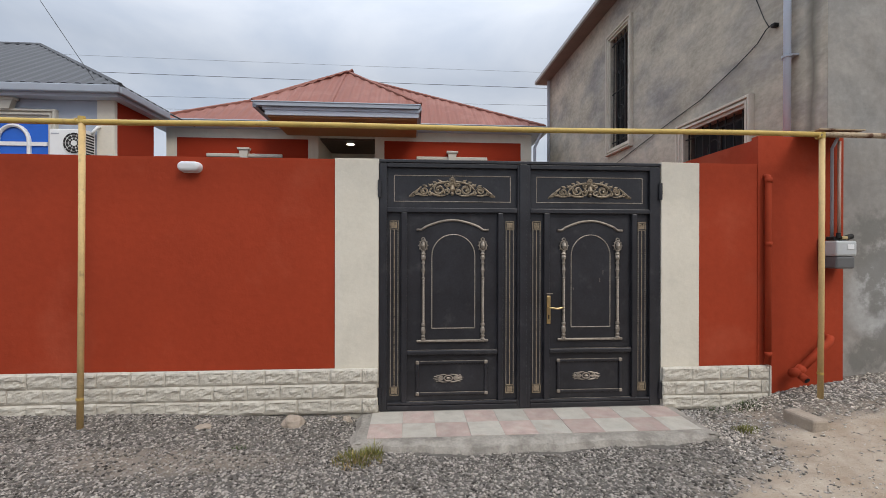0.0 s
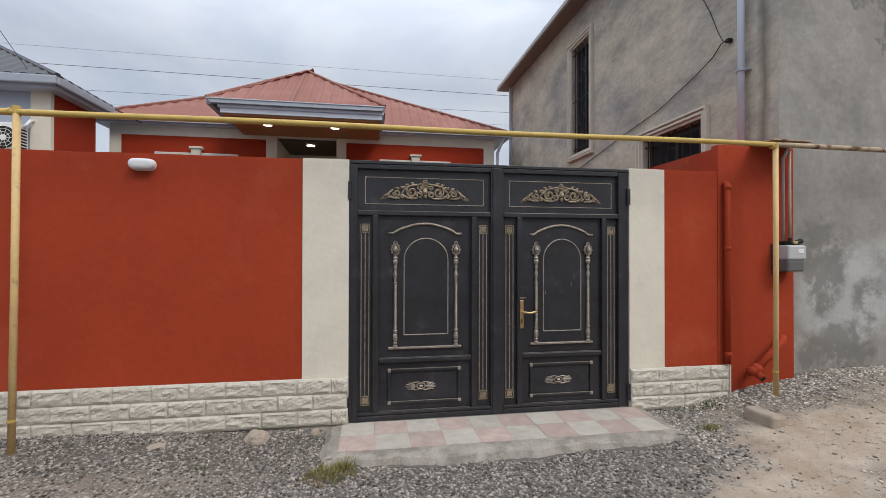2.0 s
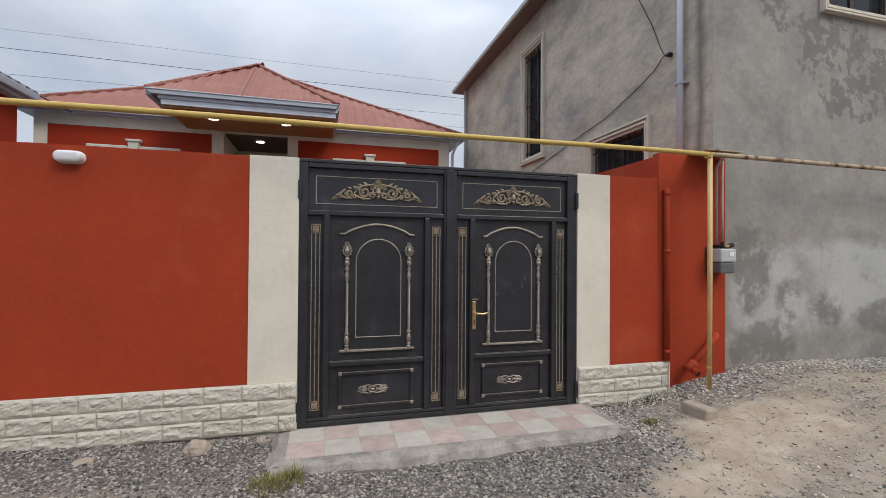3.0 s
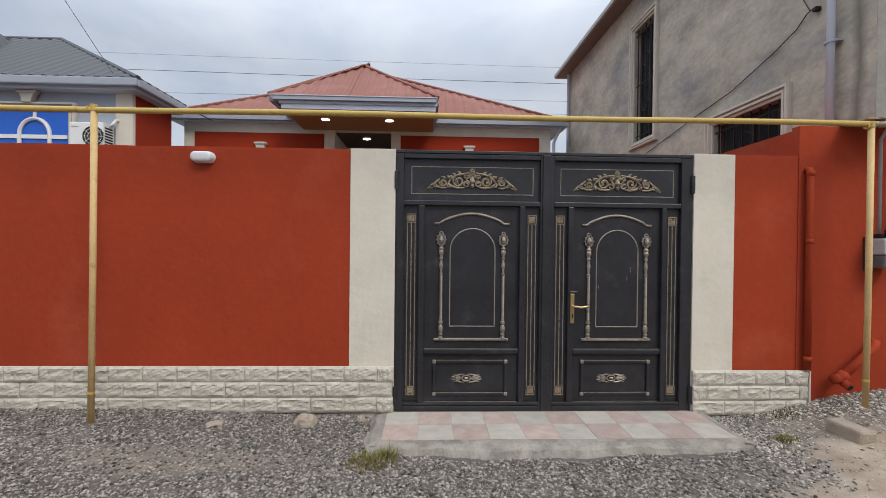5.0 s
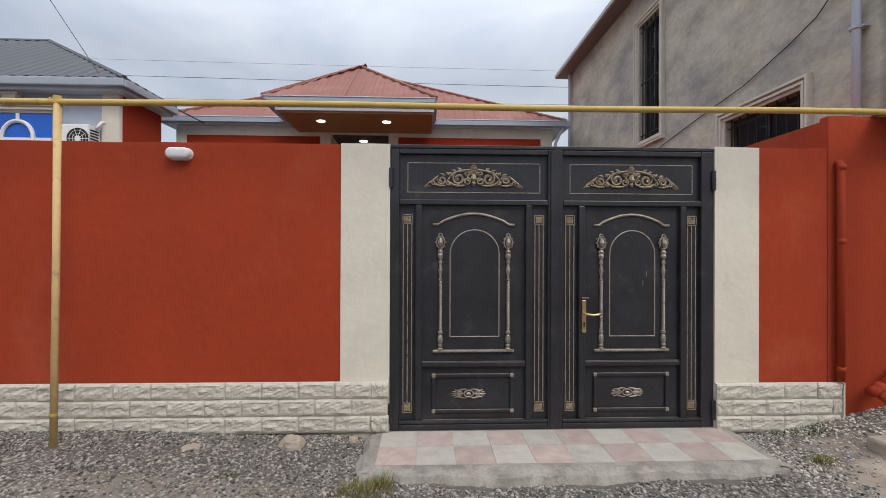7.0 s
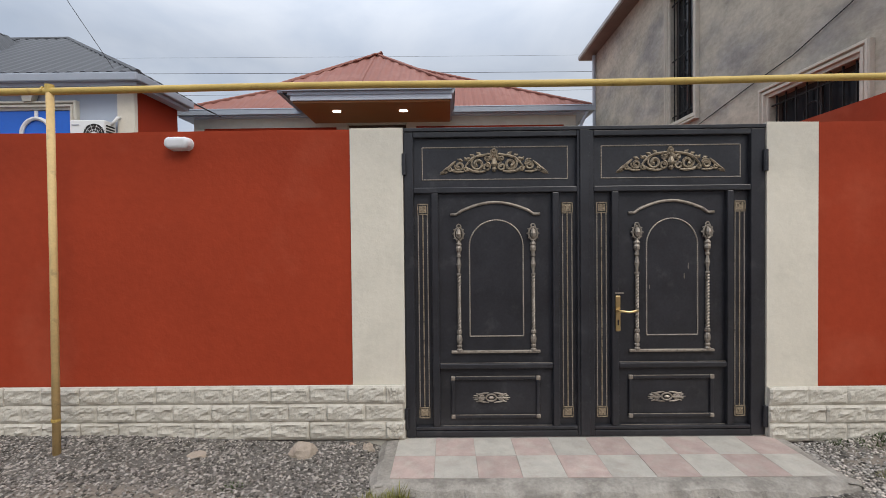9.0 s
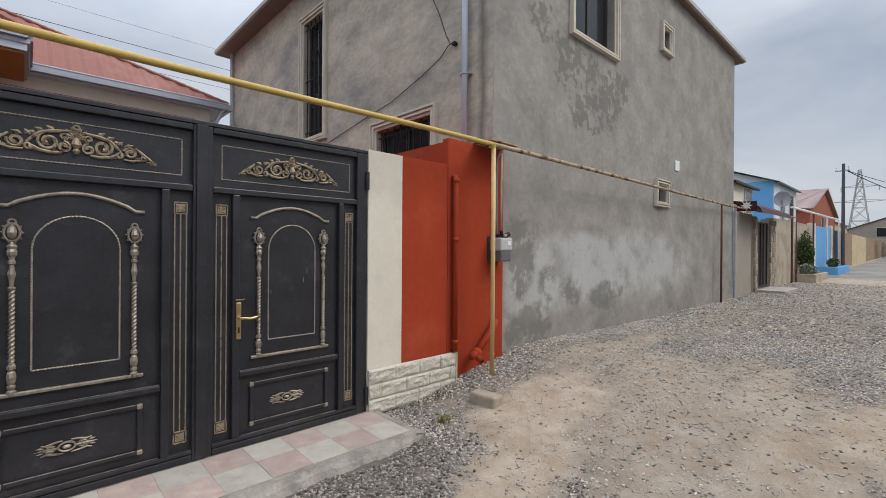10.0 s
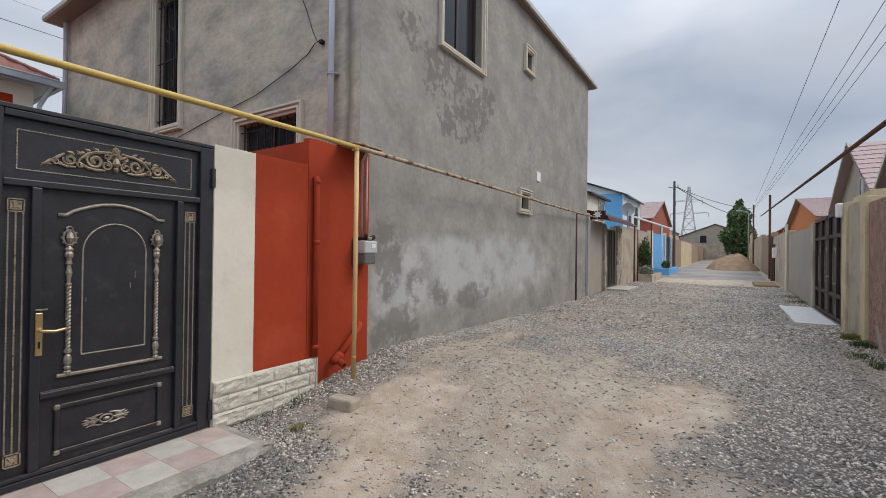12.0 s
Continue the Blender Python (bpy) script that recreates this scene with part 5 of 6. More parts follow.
wire = [(4.82, 0.80, 4.44), (4.85, 0.92, 4.44), (4.86, 1.08, 4.33), (4.86, 1.43, 4.20), (4.86, 1.68, 4.13), (4.86, 2.25, 3.97), (4.86, 3.11, 3.85), (4.86, 3.94, 3.715), (4.86, 4.95, 3.55), (4.86, 6.2, 3.35)]
solo("cable", tube(wire, 0.007, None, 6), CABLE, "black cable drooping across the grey house wall", "cable")
solo("cable", tube([(4.84, 0.86, 4.44), (4.86, 0.97, 4.61), (4.87, 1.14, 5.0), (4.87, 1.36, 5.42), (4.87, 1.75, 6.1), (4.87, 2.1, 7.14)], 0.006, None, 6), CABLE, "thin black cable climbing the grey house wall", "cable")

# ---- far row beyond the grey house ----
SG = 0.25
ragged_wall("wall_street_1", 15.56, 17.7, 0.12, 0.35, 0.1, 2.75, GREYTAN, "grey-tan rendered street wall")
neigh = thing("entrance_gate", "dark metal street gate under a maroon awning", "gate", at=(18.9, 0.1, 0.3))
part("gate_leaf", box(18.0, 18.9, 0.10, 0.16, 0.32, 2.55, None, 0.01), BLACK, neigh)
part("gate_leaf", box(18.92, 19.8, 0.10, 0.16, 0.32, 2.55, None, 0.01), BLACK, neigh)
for x in (18.2, 18.7, 19.1, 19.6):
    part("bar", box(x - 0.02, x + 0.02, 0.07, 0.10, 0.4, 2.5), BROWN_FRAME, neigh)
for x0, wide in ((17.7, 2), (19.82, 6)):
    piece = part("stone_pillar", box(x0 + 0.02, x0 + 0.14 * wide, 0.05, 0.34, 0.2, 2.7), MORTAR, neigh, "pillar clad in rough stone")
    for r in range(13):
        for c in range(wide):
            s = 0.14 * c
            wd = 0.14
            part("stone", box(x0 + s + 0.005, x0 + s + wd - 0.005, 0.02 - random.uniform(0, 0.02), 0.08, 0.2 + r * 0.19, 0.38 + r * 0.19, None, 0.012), RUBBLE, piece)
bm = bmesh.new()
prism([(-0.45, 2.72), (-0.38, 2.88), (-0.15, 3.02), (0.3, 3.10), (0.3, 3.0), (-0.15, 2.93), (-0.36, 2.80)], 16.3, 20.8, bm, "x")
part("awning", bm, MAROON, neigh, "maroon curved awning")
bm = bmesh.new()
for k in range(8):
    a = math.pi * k / 4
    o, d = Vector((16.27, -0.06, 2.93)), Vector((0, math.cos(a), math.sin(a)))
    s = Vector((0, -math.sin(a), math.cos(a)))
    vs = [bm.verts.new(p) for p in (o, o + d * 0.07 + s * 0.03, o + d * 0.16, o + d * 0.07 - s * 0.03)]
    bm.faces.new(vs)
part("star", bm, WHITE, neigh, "white eight-pointed star on the awning end")
part("awning_end", box(16.28, 16.30, -0.32, 0.2, 2.76, 3.06, None, 0.01), MAROON, neigh)
solo("threshold_tiles", box(17.9, 20.0, -0.75, 0.06, 0.1, 0.31, None, 0.01), TILE_PALE, "pale tiled step before the dark gate", "step", kind="structure")
ragged_wall("wall_street_2", 20.68, 23.9, 0.10, 0.35, 0.1, 2.8, TAN, "tan rendered street wall")
ragged_wall("wall_street_3", 23.9, 29.4, 0.30, 0.50, 0.1, 2.9, TAN, "tan rendered street wall behind shrubs")


def planter(x0, x1, y0, y1, z0, z1, material, label):
    t = thing("planter", label, "planter", at=((x0 + x1) / 2, (y0 + y1) / 2, z0))
    part("wall", box(x0, x1, y0, y0 + 0.12, z0, z1, None, 0.015), material, t)
    part("wall", box(x0, x0 + 0.12, y0 + 0.12, y1, z0, z1, None, 0.015), material, t)
    part("wall", box(x1 - 0.12, x1, y0 + 0.12, y1, z0, z1, None, 0.015), material, t)
    part("soil", box(x0 + 0.12, x1 - 0.12, y0 + 0.12, y1, z0, z1 - 0.08), SANDPILE, t)


planter(24.0, 27.5, -0.7, 0.28, 0.2, 0.62, TAN, "low tan rendered planter by the street wall")
planter(30.0, 35.0, -0.8, 0.05, 0.3, 0.78, BLUE, "low sky-blue painted planter")


def clump(name, cx, cy, cz, rx, ry, rz, count, size, material, label, category, seed, shape=None, trunk=None):
    """A crown or tuft of many small leaves, uneven in outline with gaps."""
    rng = np.random.default_rng(seed)
    t = thing(name, label, category, at=(cx, cy, cz - rz))
    d = rng.normal(size=(count, 3))
    d /= np.linalg.norm(d, axis=1)[:, None]
    r = rng.uniform(0.35, 1.0, count) ** 0.6
    p = d * r[:, None]
    lumps = rng.normal(size=(14, 3))
    lumps /= np.linalg.norm(lumps, axis=1)[:, None]
    reach = 0.72 + 0.38 * np.max(np.clip(p @ lumps.T, 0, 1) ** 3, axis=1)
    p = p * reach[:, None]
    if shape == "cone":
        f = (p[:, 2] + 1) / 2
        p[:, :2] *= np.clip(1.2 - 0.85 * f + 0.15 * np.sin(f * 19), 0.08, 1.1)[:, None]
    c = p * np.array([rx, ry, rz]) + np.array([cx, cy, cz])
    a, b = rng.normal(size=(count, 3)), rng.normal(size=(count, 3))
    a /= np.linalg.norm(a, axis=1)[:, None]
    b = np.cross(a, b)
    b /= np.linalg.norm(b, axis=1)[:, None]
    s = rng.uniform(0.5, 1.3, count)[:, None] * size
    v = np.stack([c - a * s, c + b * s * 0.45, c + a * s, c - b * s * 0.45], 1).reshape(-1, 3)
    f = (np.arange(4)[None] + 4 * np.arange(count)[:, None])
    me = bpy.data.meshes.new("crown")
    me.from_pydata(v, [], f.tolist())
    me.materials.append(material)
    ob = new("crown", me)
    ob.parent, ob.matrix_parent_inverse = t, Matrix.Translation(t.location).inverted()
    if trunk:
        bm = tube([(cx, cy, trunk), (cx + 0.05, cy, (trunk + cz) / 2), (cx, cy + 0.05, cz + rz * 0.5)], 0.1, None, 8, [rx * 0.09, rx * 0.07, rx * 0.02])
        for k in range(7):
            an = k * 2.4
            z = cz - rz * 0.7 + k * rz * 0.18
            tube([(cx, cy, z), (cx + rx * 0.55 * math.cos(an), cy + ry * 0.55 * math.sin(an), z + rz * 0.22)], 0.05, bm, 6, [rx * 0.035, rx * 0.012])
        part("trunk", bm, BARK, t)
    return t


clump("shrub", 26.6, 0.0, 1.55, 0.55, 0.3, 0.95, 1500, 0.07, WEED, "tall dark green shrub against the street wall", "shrub", 11, trunk=0.55)
clump("shrub", 25.2, -0.2, 1.35, 0.45, 0.3, 0.8, 1100, 0.07, WEED, "dark green shrub in the planter", "shrub", 12, trunk=0.55)
clump("shrub", 24.6, -0.35, 0.8, 0.55, 0.3, 0.28, 700, 0.06, mat("silvery_leaves", (0.20, 0.23, 0.17), 0.8, var=0.3, island=0.5), "low silvery plant in the planter", "shrub", 13)
clump("shrub", 32.0, -0.4, 0.95, 1.2, 0.25, 0.25, 800, 0.06, WEED, "low green plants in the blue planter", "shrub", 14)
clump("tree", 76.0, -4.6, 5.2, 2.4, 2.4, 4.4, 10000, 0.26, LEAF, "tall dark green conifer-like tree at the street's end", "tree", 15, "cone", trunk=0.8)
clump("tree", 79.0, -5.1, 4.0, 1.7, 1.7, 2.5, 5000, 0.26, LEAF, "broad dark green tree at the street's end", "tree", 16, trunk=0.8)

fence = thing("blue_fence", "sky-blue painted wall panel with pale posts", "fence", at=(32.5, 0.1, 0.4))
part("panel", box(29.8, 35.6, 0.12, 0.25, 0.3, 2.9, None, 0.01), BLUE, fence)
part("post", box(29.4, 29.8, 0.05, 0.35, 0.3, 3.0, None, 0.01), CREAM, fence)
part("post", box(35.6, 36.0, 0.05, 0.35, 0.3, 3.1, None, 0.01), CREAM, fence)
part("gate", box(36.0, 38.6, 0.12, 0.2, 0.3, 2.9), BLACK, fence, "dark gate leaf")
part("post", box(38.6, 39.1, 0.05, 0.35, 0.3, 2.9), BLUE, fence)
ragged_wall("wall_street_4", 39.2, 47.5, 0.10, 0.35, 0.2, 2.9, BRICKY, "brown block street wall")
ragged_wall("wall_street_5", 47.5, 60, 0.10, 0.35, 0.2, 2.9, TAN_YELLOW, "pale yellow street wall")
ragged_wall("wall_street_6", 60, 84, 0.10, 0.35, 0.2, 2.9, BRICKY, "tan block street wall")
rail = thing("pipe_rail", "white pipe rail frame above the planters", "pipe", at=(23.2, 0, 0.3))
part("rail", tube([(23.2, -0.03, 3.35), (38.0, -0.03, 3.55)], 0.05, None, 8), WHITE, rail)
for x in (23.3, 28.5, 33.0, 38.0):
    part("post", tube([(x, -0.03, 0.25), (x, -0.03, 3.45)], 0.04, None, 8), WHITE if x > 30 else RUST, rail)


def tiled_slope(a, b, c, d, material, house_, course=0.36, step=0.022):
    """A slope of overlapping pressed-tile courses over a sheet: eave a-b, ridge d-c; each course laps the one below."""
    a, b, c, d = Vector(a), Vector(b), Vector(c), Vector(d)
    n = max(2, round((d - a).length / course))
    up = (b - a).cross(d - a).normalized()
    up = up if up.z > 0 else -up
    base = part("roof_slope", sheet([p - up * 0.045 for p in (a, b, c, d)], 0.35, 0.0, 0.04), material, house_)
    for i in range(n):
        f, g = i / n, (i + 1) / n
        part("roof_course", sheet((a.lerp(d, f) + up * step, b.lerp(c, f) + up * step, b.lerp(c, g), a.lerp(d, g)), 0.2, 0.009, step + 0.02), material, base)


def simple_house(name, x0, x1, y0, y1, top, peak, wall_mat, roof_mat, label, ridge="y", windows=(), over=0.25):
    """A plain gabled house; windows on the street face as (x, z, w, h)."""
    t = thing(name, label, "house", at=((x0 + x1) / 2, (y0 + y1) / 2, 0.3))
    if ridge == "y":
        c = (x0 + x1) / 2
        part("wall", prism([(x0, 0.2), (x1, 0.2), (x1, top), (c, peak - 0.1), (x0, top)], y0, y1), wall_mat, t)
        k = (peak - top) / (c - x0)
        for s, xe in ((-1, x0 - over), (1, x1 + over)):
            slope = ((xe, y0 - over, top - k * over), (xe, y1 + over, top - k * over), (c, y1 + over, peak), (c, y0 - over, peak))
            if roof_mat is ROOF_PINK:
                tiled_slope(*slope, roof_mat, t)
            else:
                part("roof_slope", sheet(slope, 0.35, 0.03, 0.08), roof_mat, t)
            if roof_mat is ROOF_PINK and s == 1:
                ye = y1 + over if y1 < -5 else y0 - over
                part("verge_board", prism([(xe, top - k * over - 0.06), (c, peak - 0.06), (c, peak + 0.06), (xe, top - k * over + 0.06)], ye - 0.02, ye + 0.03), WHITE_TRIM, t, "pale verge board")
    else:
        c = (y0 + y1) / 2
        part("wall", prism([(y0, 0.2), (y1, 0.2), (y1, top), (c, peak - 0.1), (y0, top)], x0, x1, None, "x"), wall_mat, t)
        k = (peak - top) / (c - y0)
        for ye in (y0 - over, y1 + over):
            part("roof_slope", sheet(((x0 - over, ye, top - k * over), (x1 + over, ye, top - k * over), (x1 + over, c, peak), (x0 - over, c, peak)), 0.35, 0.03, 0.08), roof_mat, t)
    for wx, wy, wz, ww, wh, face in windows:
        if face == "x":
            w = part("window", box(wx - 0.03, wx + 0.03, wy - ww / 2, wy + ww / 2, wz, wz + wh), DARK_GLASS, t)
            part("window_frame", surround(wy - ww / 2, wy + ww / 2, wz, wz + wh, 0.1, -0.07, wx, "x"), WHITE_TRIM, w)
        else:
            w = part("window", box(wx - ww / 2, wx + ww / 2, wy - 0.03, wy + 0.03, wz, wz + wh), DARK_GLASS, t)
            part("window_frame", surround(wx - ww / 2, wx + ww / 2, wz, wz + wh, 0.1, 0.06 if wy < -5 else -0.06, wy, "y"), WHITE_TRIM, w)
    return t


simple_house("small_house", 20.8, 24.0, 1.5, 7, 4.35, 5.0, CREAM, ROOF_GREY, "small cream house with a dark roof", "x", ((23.2, 1.5, 3.2, 0.9, 0.9, "y"),))
bh = simple_house("blue_house", 31.0, 37.2, 2.0, 8, 5.5, 6.6, PALEBLUE, mat("blue_grey_roof_sheet", (0.15, 0.17, 0.19), 0.6, var=0.1), "two-storey blue and pale house with a grey roof", "x", ((33.0, 2.0, 3.6, 1.0, 1.4, "y"), (35.5, 2.0, 3.6, 1.0, 1.4, "y")))
part("side_wall", box(30.97, 31.0, 2.05, 7.95, 0.2, 5.5), BLUE, bh, "sky-blue side wall")
simple_house("red_house", 44.0, 58.0, 2.2, 12, 4.9, 7.0, REDBROWN, ROOF_PINK, "red-brown house with a pale red roof", "y", ((50, 2.2, 3.2, 1.2, 1.3, "y"),))
simple_house("yellow_house", 60.0, 72.0, 2.5, 10, 4.6, 6.0, TAN_YELLOW, ROOF_PINK, "pale yellow house with a pale red roof", "x")
simple_house("grey_end_house", 86, 98, -8.5, 5.5, 4.0, 6.7, GREYTAN, ROOF_GREY, "plain grey-tan gabled building closing the street", "x", ((86, 0.2, 3.6, 1.0, 1.2, "x"),), 0.2)
ragged_wall("wall_street_end", 84.0, 84.3, -10, 8, 0.3, 3.4, TAN, "tan wall at the end of the street")

dish = thing("satellite_dish", "pale grey satellite dish on a pole", "satellite dish", at=(23.6, 0.3, 2.8))
bm = bmesh.new()
rings = []
for k in range(6):
    r = 0.33 * k / 5
    rings.append([bm.verts.new((23.6 - 0.16 + 0.55 * r * r, 0.3 + r * math.cos(2 * math.pi * i / 18), 3.75 + r * math.sin(2 * math.pi * i / 18))) for i in range(18)])
for a, b in zip(rings, rings[1:]):
    for i in range(18):
        bm.faces.new((a[i], a[(i + 1) % 18], b[(i + 1) % 18], b[i]))
bmesh.ops.rotate(bm, verts=bm.verts[:], cent=(23.6, 0.3, 3.75), matrix=Matrix.Rotation(radians(215), 3, "Z"))
bmesh.ops.solidify(bm, geom=bm.faces[:], thickness=0.02)
part("reflector", bm, STEEL, dish)
part("mast", tube([(23.68, 0.35, 2.7), (23.68, 0.35, 3.7)], 0.035, None, 8), STEEL, dish)

# ---- opposite side of the street ----
RY = -5.75


def right_wall(name, x0, x1, z1, material, label, y=RY):
    return solo(name, box(x0, x1, y - 0.25, y, -0.1, z1, None, 0.012), material, label, "wall", kind="structure")


ragged_wall("wall_opposite", -14, 10.35, RY, RY - 0.25, -0.2, 2.46, PEBBLE, "brown-pink pebbledash wall with flaking render at its foot", 0.012)
right_wall("wall_pilaster_1", 10.36, 10.70, 2.58, TAN_YELLOW, "pale yellow pilaster", RY + 0.05)
right_wall("wall_pilaster_2", 10.70, 11.75, 2.55, TAN, "tan rendered gate pillar", RY + 0.02)
right_wall("wall_pilaster_3", 11.75, 12.15, 2.62, TAN_YELLOW, "pale yellow gate pillar", RY + 0.06)
solo("wall_cap", box(10.72, 12.15, RY - 0.5, RY - 0.1, 2.55, 2.72, None, 0.01), TAN_YELLOW, "pale yellow coping", "coping", kind="structure")
rg = thing("opposite_gate", "dark brown double metal gate across the street", "gate", at=(14.1, RY, 0.2))
for x0, x1 in ((12.2, 14.1), (14.13, 16.05)):
    g = part("gate_leaf", box(x0, x1, RY - 0.12, RY - 0.06, 0.22, 2.55), mat("dark_brown_gate", (0.035, 0.026, 0.022), 0.4, 0.2, var=0.3, scale=5), rg)
    bm = bmesh.new()
    for a, b, c, d in ((x0, x1, 0.22, 0.30), (x0, x1, 0.72, 0.80), (x0, x1, 2.0, 2.08), (x0, x1, 2.47, 2.55), (x0, x0 + 0.08, 0.22, 2.55), (x1 - 0.08, x1, 0.22, 2.55), ((x0 + x1) / 2 - 0.04, (x0 + x1) / 2 + 0.04, 0.22, 2.55)):
        box(a, b, RY - 0.06, RY - 0.01, c, d, bm, 0.006)
    part("leaf_frame", bm, BROWN_FRAME, g)
    for px in (x0 + 0.5, x1 - 0.5):
        bm = bmesh.new()
        rope([(px - 0.2, RY - 0.055, 1.0), (px - 0.2, RY - 0.055, 1.6), (px, RY - 0.055, 1.8), (px + 0.2, RY - 0.055, 1.6), (px + 0.2, RY - 0.055, 1.0), (px - 0.2, RY - 0.055, 1.0)], 0.012, bm, 0.06)
        part("moulding", bm, SILVER, g)
part("handle", tube([(13.9, RY + 0.0, 1.15), (13.9, RY + 0.05, 1.15), (13.7, RY + 0.05, 1.15)], 0.014, None, 6), STEEL, rg)
part("floodlight", box(11.98, 12.12, RY + 0.06, RY + 0.16, 2.35, 2.62, None, 0.02), WHITE, rg)
solo("doormat_tiles", box(12.3, 16.0, RY + 0.08, RY + 0.75, 0.12, 0.245, None, 0.006), mat("white_striped_tiles", (0.55, 0.54, 0.52), 0.8, var=0.2, scale=3, stretch=(1, 12, 1)), "pale ribbed paving before the opposite gate", "step", kind="structure")
right_wall("wall_opposite_2", 16.1, 22.6, 2.42, GREYTAN, "grey-brown rendered street wall")
right_wall("wall_pilaster_4", 16.05, 16.35, 2.5, TAN, "tan gate pillar", RY + 0.04)
right_wall("wall_opposite_3", 22.6, 31.0, 2.6, TAN, "tan rendered street wall", RY + 0.02)
right_wall("wall_opposite_4", 31.0, 42.0, 2.9, BRICKY, "brown block street wall")
right_wall("wall_opposite_5", 42.0, 84.0, 3.2, TAN, "tan street wall farther off")
solo("post", tube([(22.75, RY + 0.06, 0.2), (22.75, RY + 0.06, 2.85)], 0.05, None, 8), CREAM, "pale yellow round steel post", "post", "posts along the opposite wall")
solo("post", tube([(30.6, RY + 0.15, 0.2), (30.6, RY + 0.15, 4.9)], 0.06, None, 8), RUST, "tall brown rusted post", "post", "posts along the opposite wall")
solo("post", tube([(28.9, RY + 0.15, 0.2), (28.9, RY + 0.15, 2.6)], 0.06, None, 8), RUST, "short brown rusted post", "post", "posts along the opposite wall")
solo("side_gate", box(29.0, 30.4, RY, RY + 0.06, 0.3, 2.2, None, 0.01), IRON, "dark metal door in the street wall", "door")
solo("meter_box", box(27.6, 28.1, RY + 0.02, RY + 0.2, 1.5, 2.0, None, 0.02), WHITE, "white meter box on the street wall", "meter box")
solo("post", tube([(52.0, RY + 0.2, 0.4), (52.0, RY + 0.2, 6.4)], 0.07, None, 8), RUST, "tall brown rusted steel pole", "post", "posts along the opposite wall")
for x in (56.0, 60.0):
    solo("post", tube([(x, RY + 0.2, 0.4), (x, RY + 0.2, 3.9)], 0.07, None, 8), TAN_YELLOW, "pale yellow painted steel post", "post", "posts along the opposite wall")

pipe2 = thing("gas_pipe", "dark rusted overhead pipe along the opposite wall", "pipe", at=(8.6, -5.6, 0.2))
part("pipe", tube([(-14, -5.6, 3.22), (2, -5.6, 3.30), (8.1, -5.6, 3.34), (20, -5.6, 3.75), (40, -5.6, 4.45)], 0.035, None, 10), RUST, pipe2, smooth=True)
part("post", tube([(8.72, -5.65, 0.15), (8.6, -5.64, 1.4), (8.46, -5.62, 2.42)], 0.035, None, 8), RUST, pipe2, "brown rusted post", True)
part("post_head", tube([(8.46, -5.62, 2.42), (8.1, -5.61, 3.36)], 0.05, None, 8), TAN_YELLOW, pipe2, "peeling pale yellow post head", True)
part("bracket", tube([(8.0, -5.6, 3.33), (8.0, -5.6, 3.50), (8.2, -5.6, 3.50), (8.2, -5.6, 3.36)], 0.012, None, 6), RUST, pipe2)
part("branch", tube([(8.3, -5.66, 2.75), (8.06, -5.70, 2.66), (8.02, -5.70, 2.55), (8.02, -5.70, 1.95)], 0.016, None, 8), RUST, pipe2)
m2 = thing("gas_meter", "pale grey gas meter on the pebbledash wall", "gas meter", at=(7.9, -5.68, 1.64))
part("body", box(7.80, 8.04, -5.75, -5.6, 1.70, 1.88, None, 0.025), mat("pale_meter_grey", (0.48, 0.47, 0.45), 0.5, var=0.08), m2)
part("cover", box(7.82, 8.02, -5.75, -5.61, 1.64, 1.70, None, 0.015), GREY_PIPE, m2)
part("valve", tube([(8.0, -5.68, 1.88), (8.0, -5.68, 2.0)], 0.03, None, 8), RUST, m2)

# gabled houses behind the opposite wall: gable towards the street
pa = simple_house("gabled_house", 12.6, 18.0, -14.5, -7.6, 3.5, 5.35, GREYTAN, ROOF_PINK, "grey house with a pale red tiled gable roof", "y", (), 0.3)
bm = prism([(14.6, 3.5), (15.35, 3.5)] + [(14.975 + 0.375 * math.cos(math.pi * i / 10), 4.2 + 0.4 * math.sin(math.pi * i / 10)) for i in range(11)], -7.6, -7.55)
w = part("arched_window", bm, PALE_GLASS, pa, "arched window with white frame")
bm = tube([(14.6, -7.53, 3.5), (14.6, -7.53, 4.2)] + [(14.975 - 0.375 * math.cos(math.pi * i / 10), -7.53, 4.2 + 0.4 * math.sin(math.pi * i / 10)) for i in range(1, 10)] + [(15.35, -7.53, 4.2), (15.35, -7.53, 3.5), (14.6, -7.53, 3.5)], 0.035, None, 6)
tube([(14.975, -7.53, 3.5), (14.975, -7.53, 4.6)], 0.025, bm, 6)
tube([(14.6, -7.53, 4.15), (15.35, -7.53, 4.15)], 0.025, bm, 6)
part("window_frame", bm, WHITE, w)
simple_house("gabled_house", 18.6, 25.0, -14.5, -7.6, 3.6, 5.6, GREYTAN, ROOF_PINK, "grey house with a pale red tiled gable roof", "y", ((21.0, -7.6, 3.2, 0.5, 1.0, "y"), (19.8, -7.6, 3.0, 0.5, 0.9, "y")), 0.3)
simple_house("orange_house", 40.0, 62.0, -18, -9.0, 4.4, 6.7, ORANGE, ROOF_PINK, "orange house with a pale red roof", "y", (), 0.4)
simple_house("far_house", 62.0, 80.0, -16, -9.0, 5.0, 7.5, ORANGE, ROOF_PINK, "far house with a pale red roof", "x", (), 0.4)
od = thing("porch_roof", "dark-edged porch roof over a grey beam behind the wall", "roof", at=(9.5, -7.2, 2.4))
part("beam", box(7.0, 11.6, -7.5, -7.2, 2.9, 3.25), GREYTAN, od, "grey rendered beam")
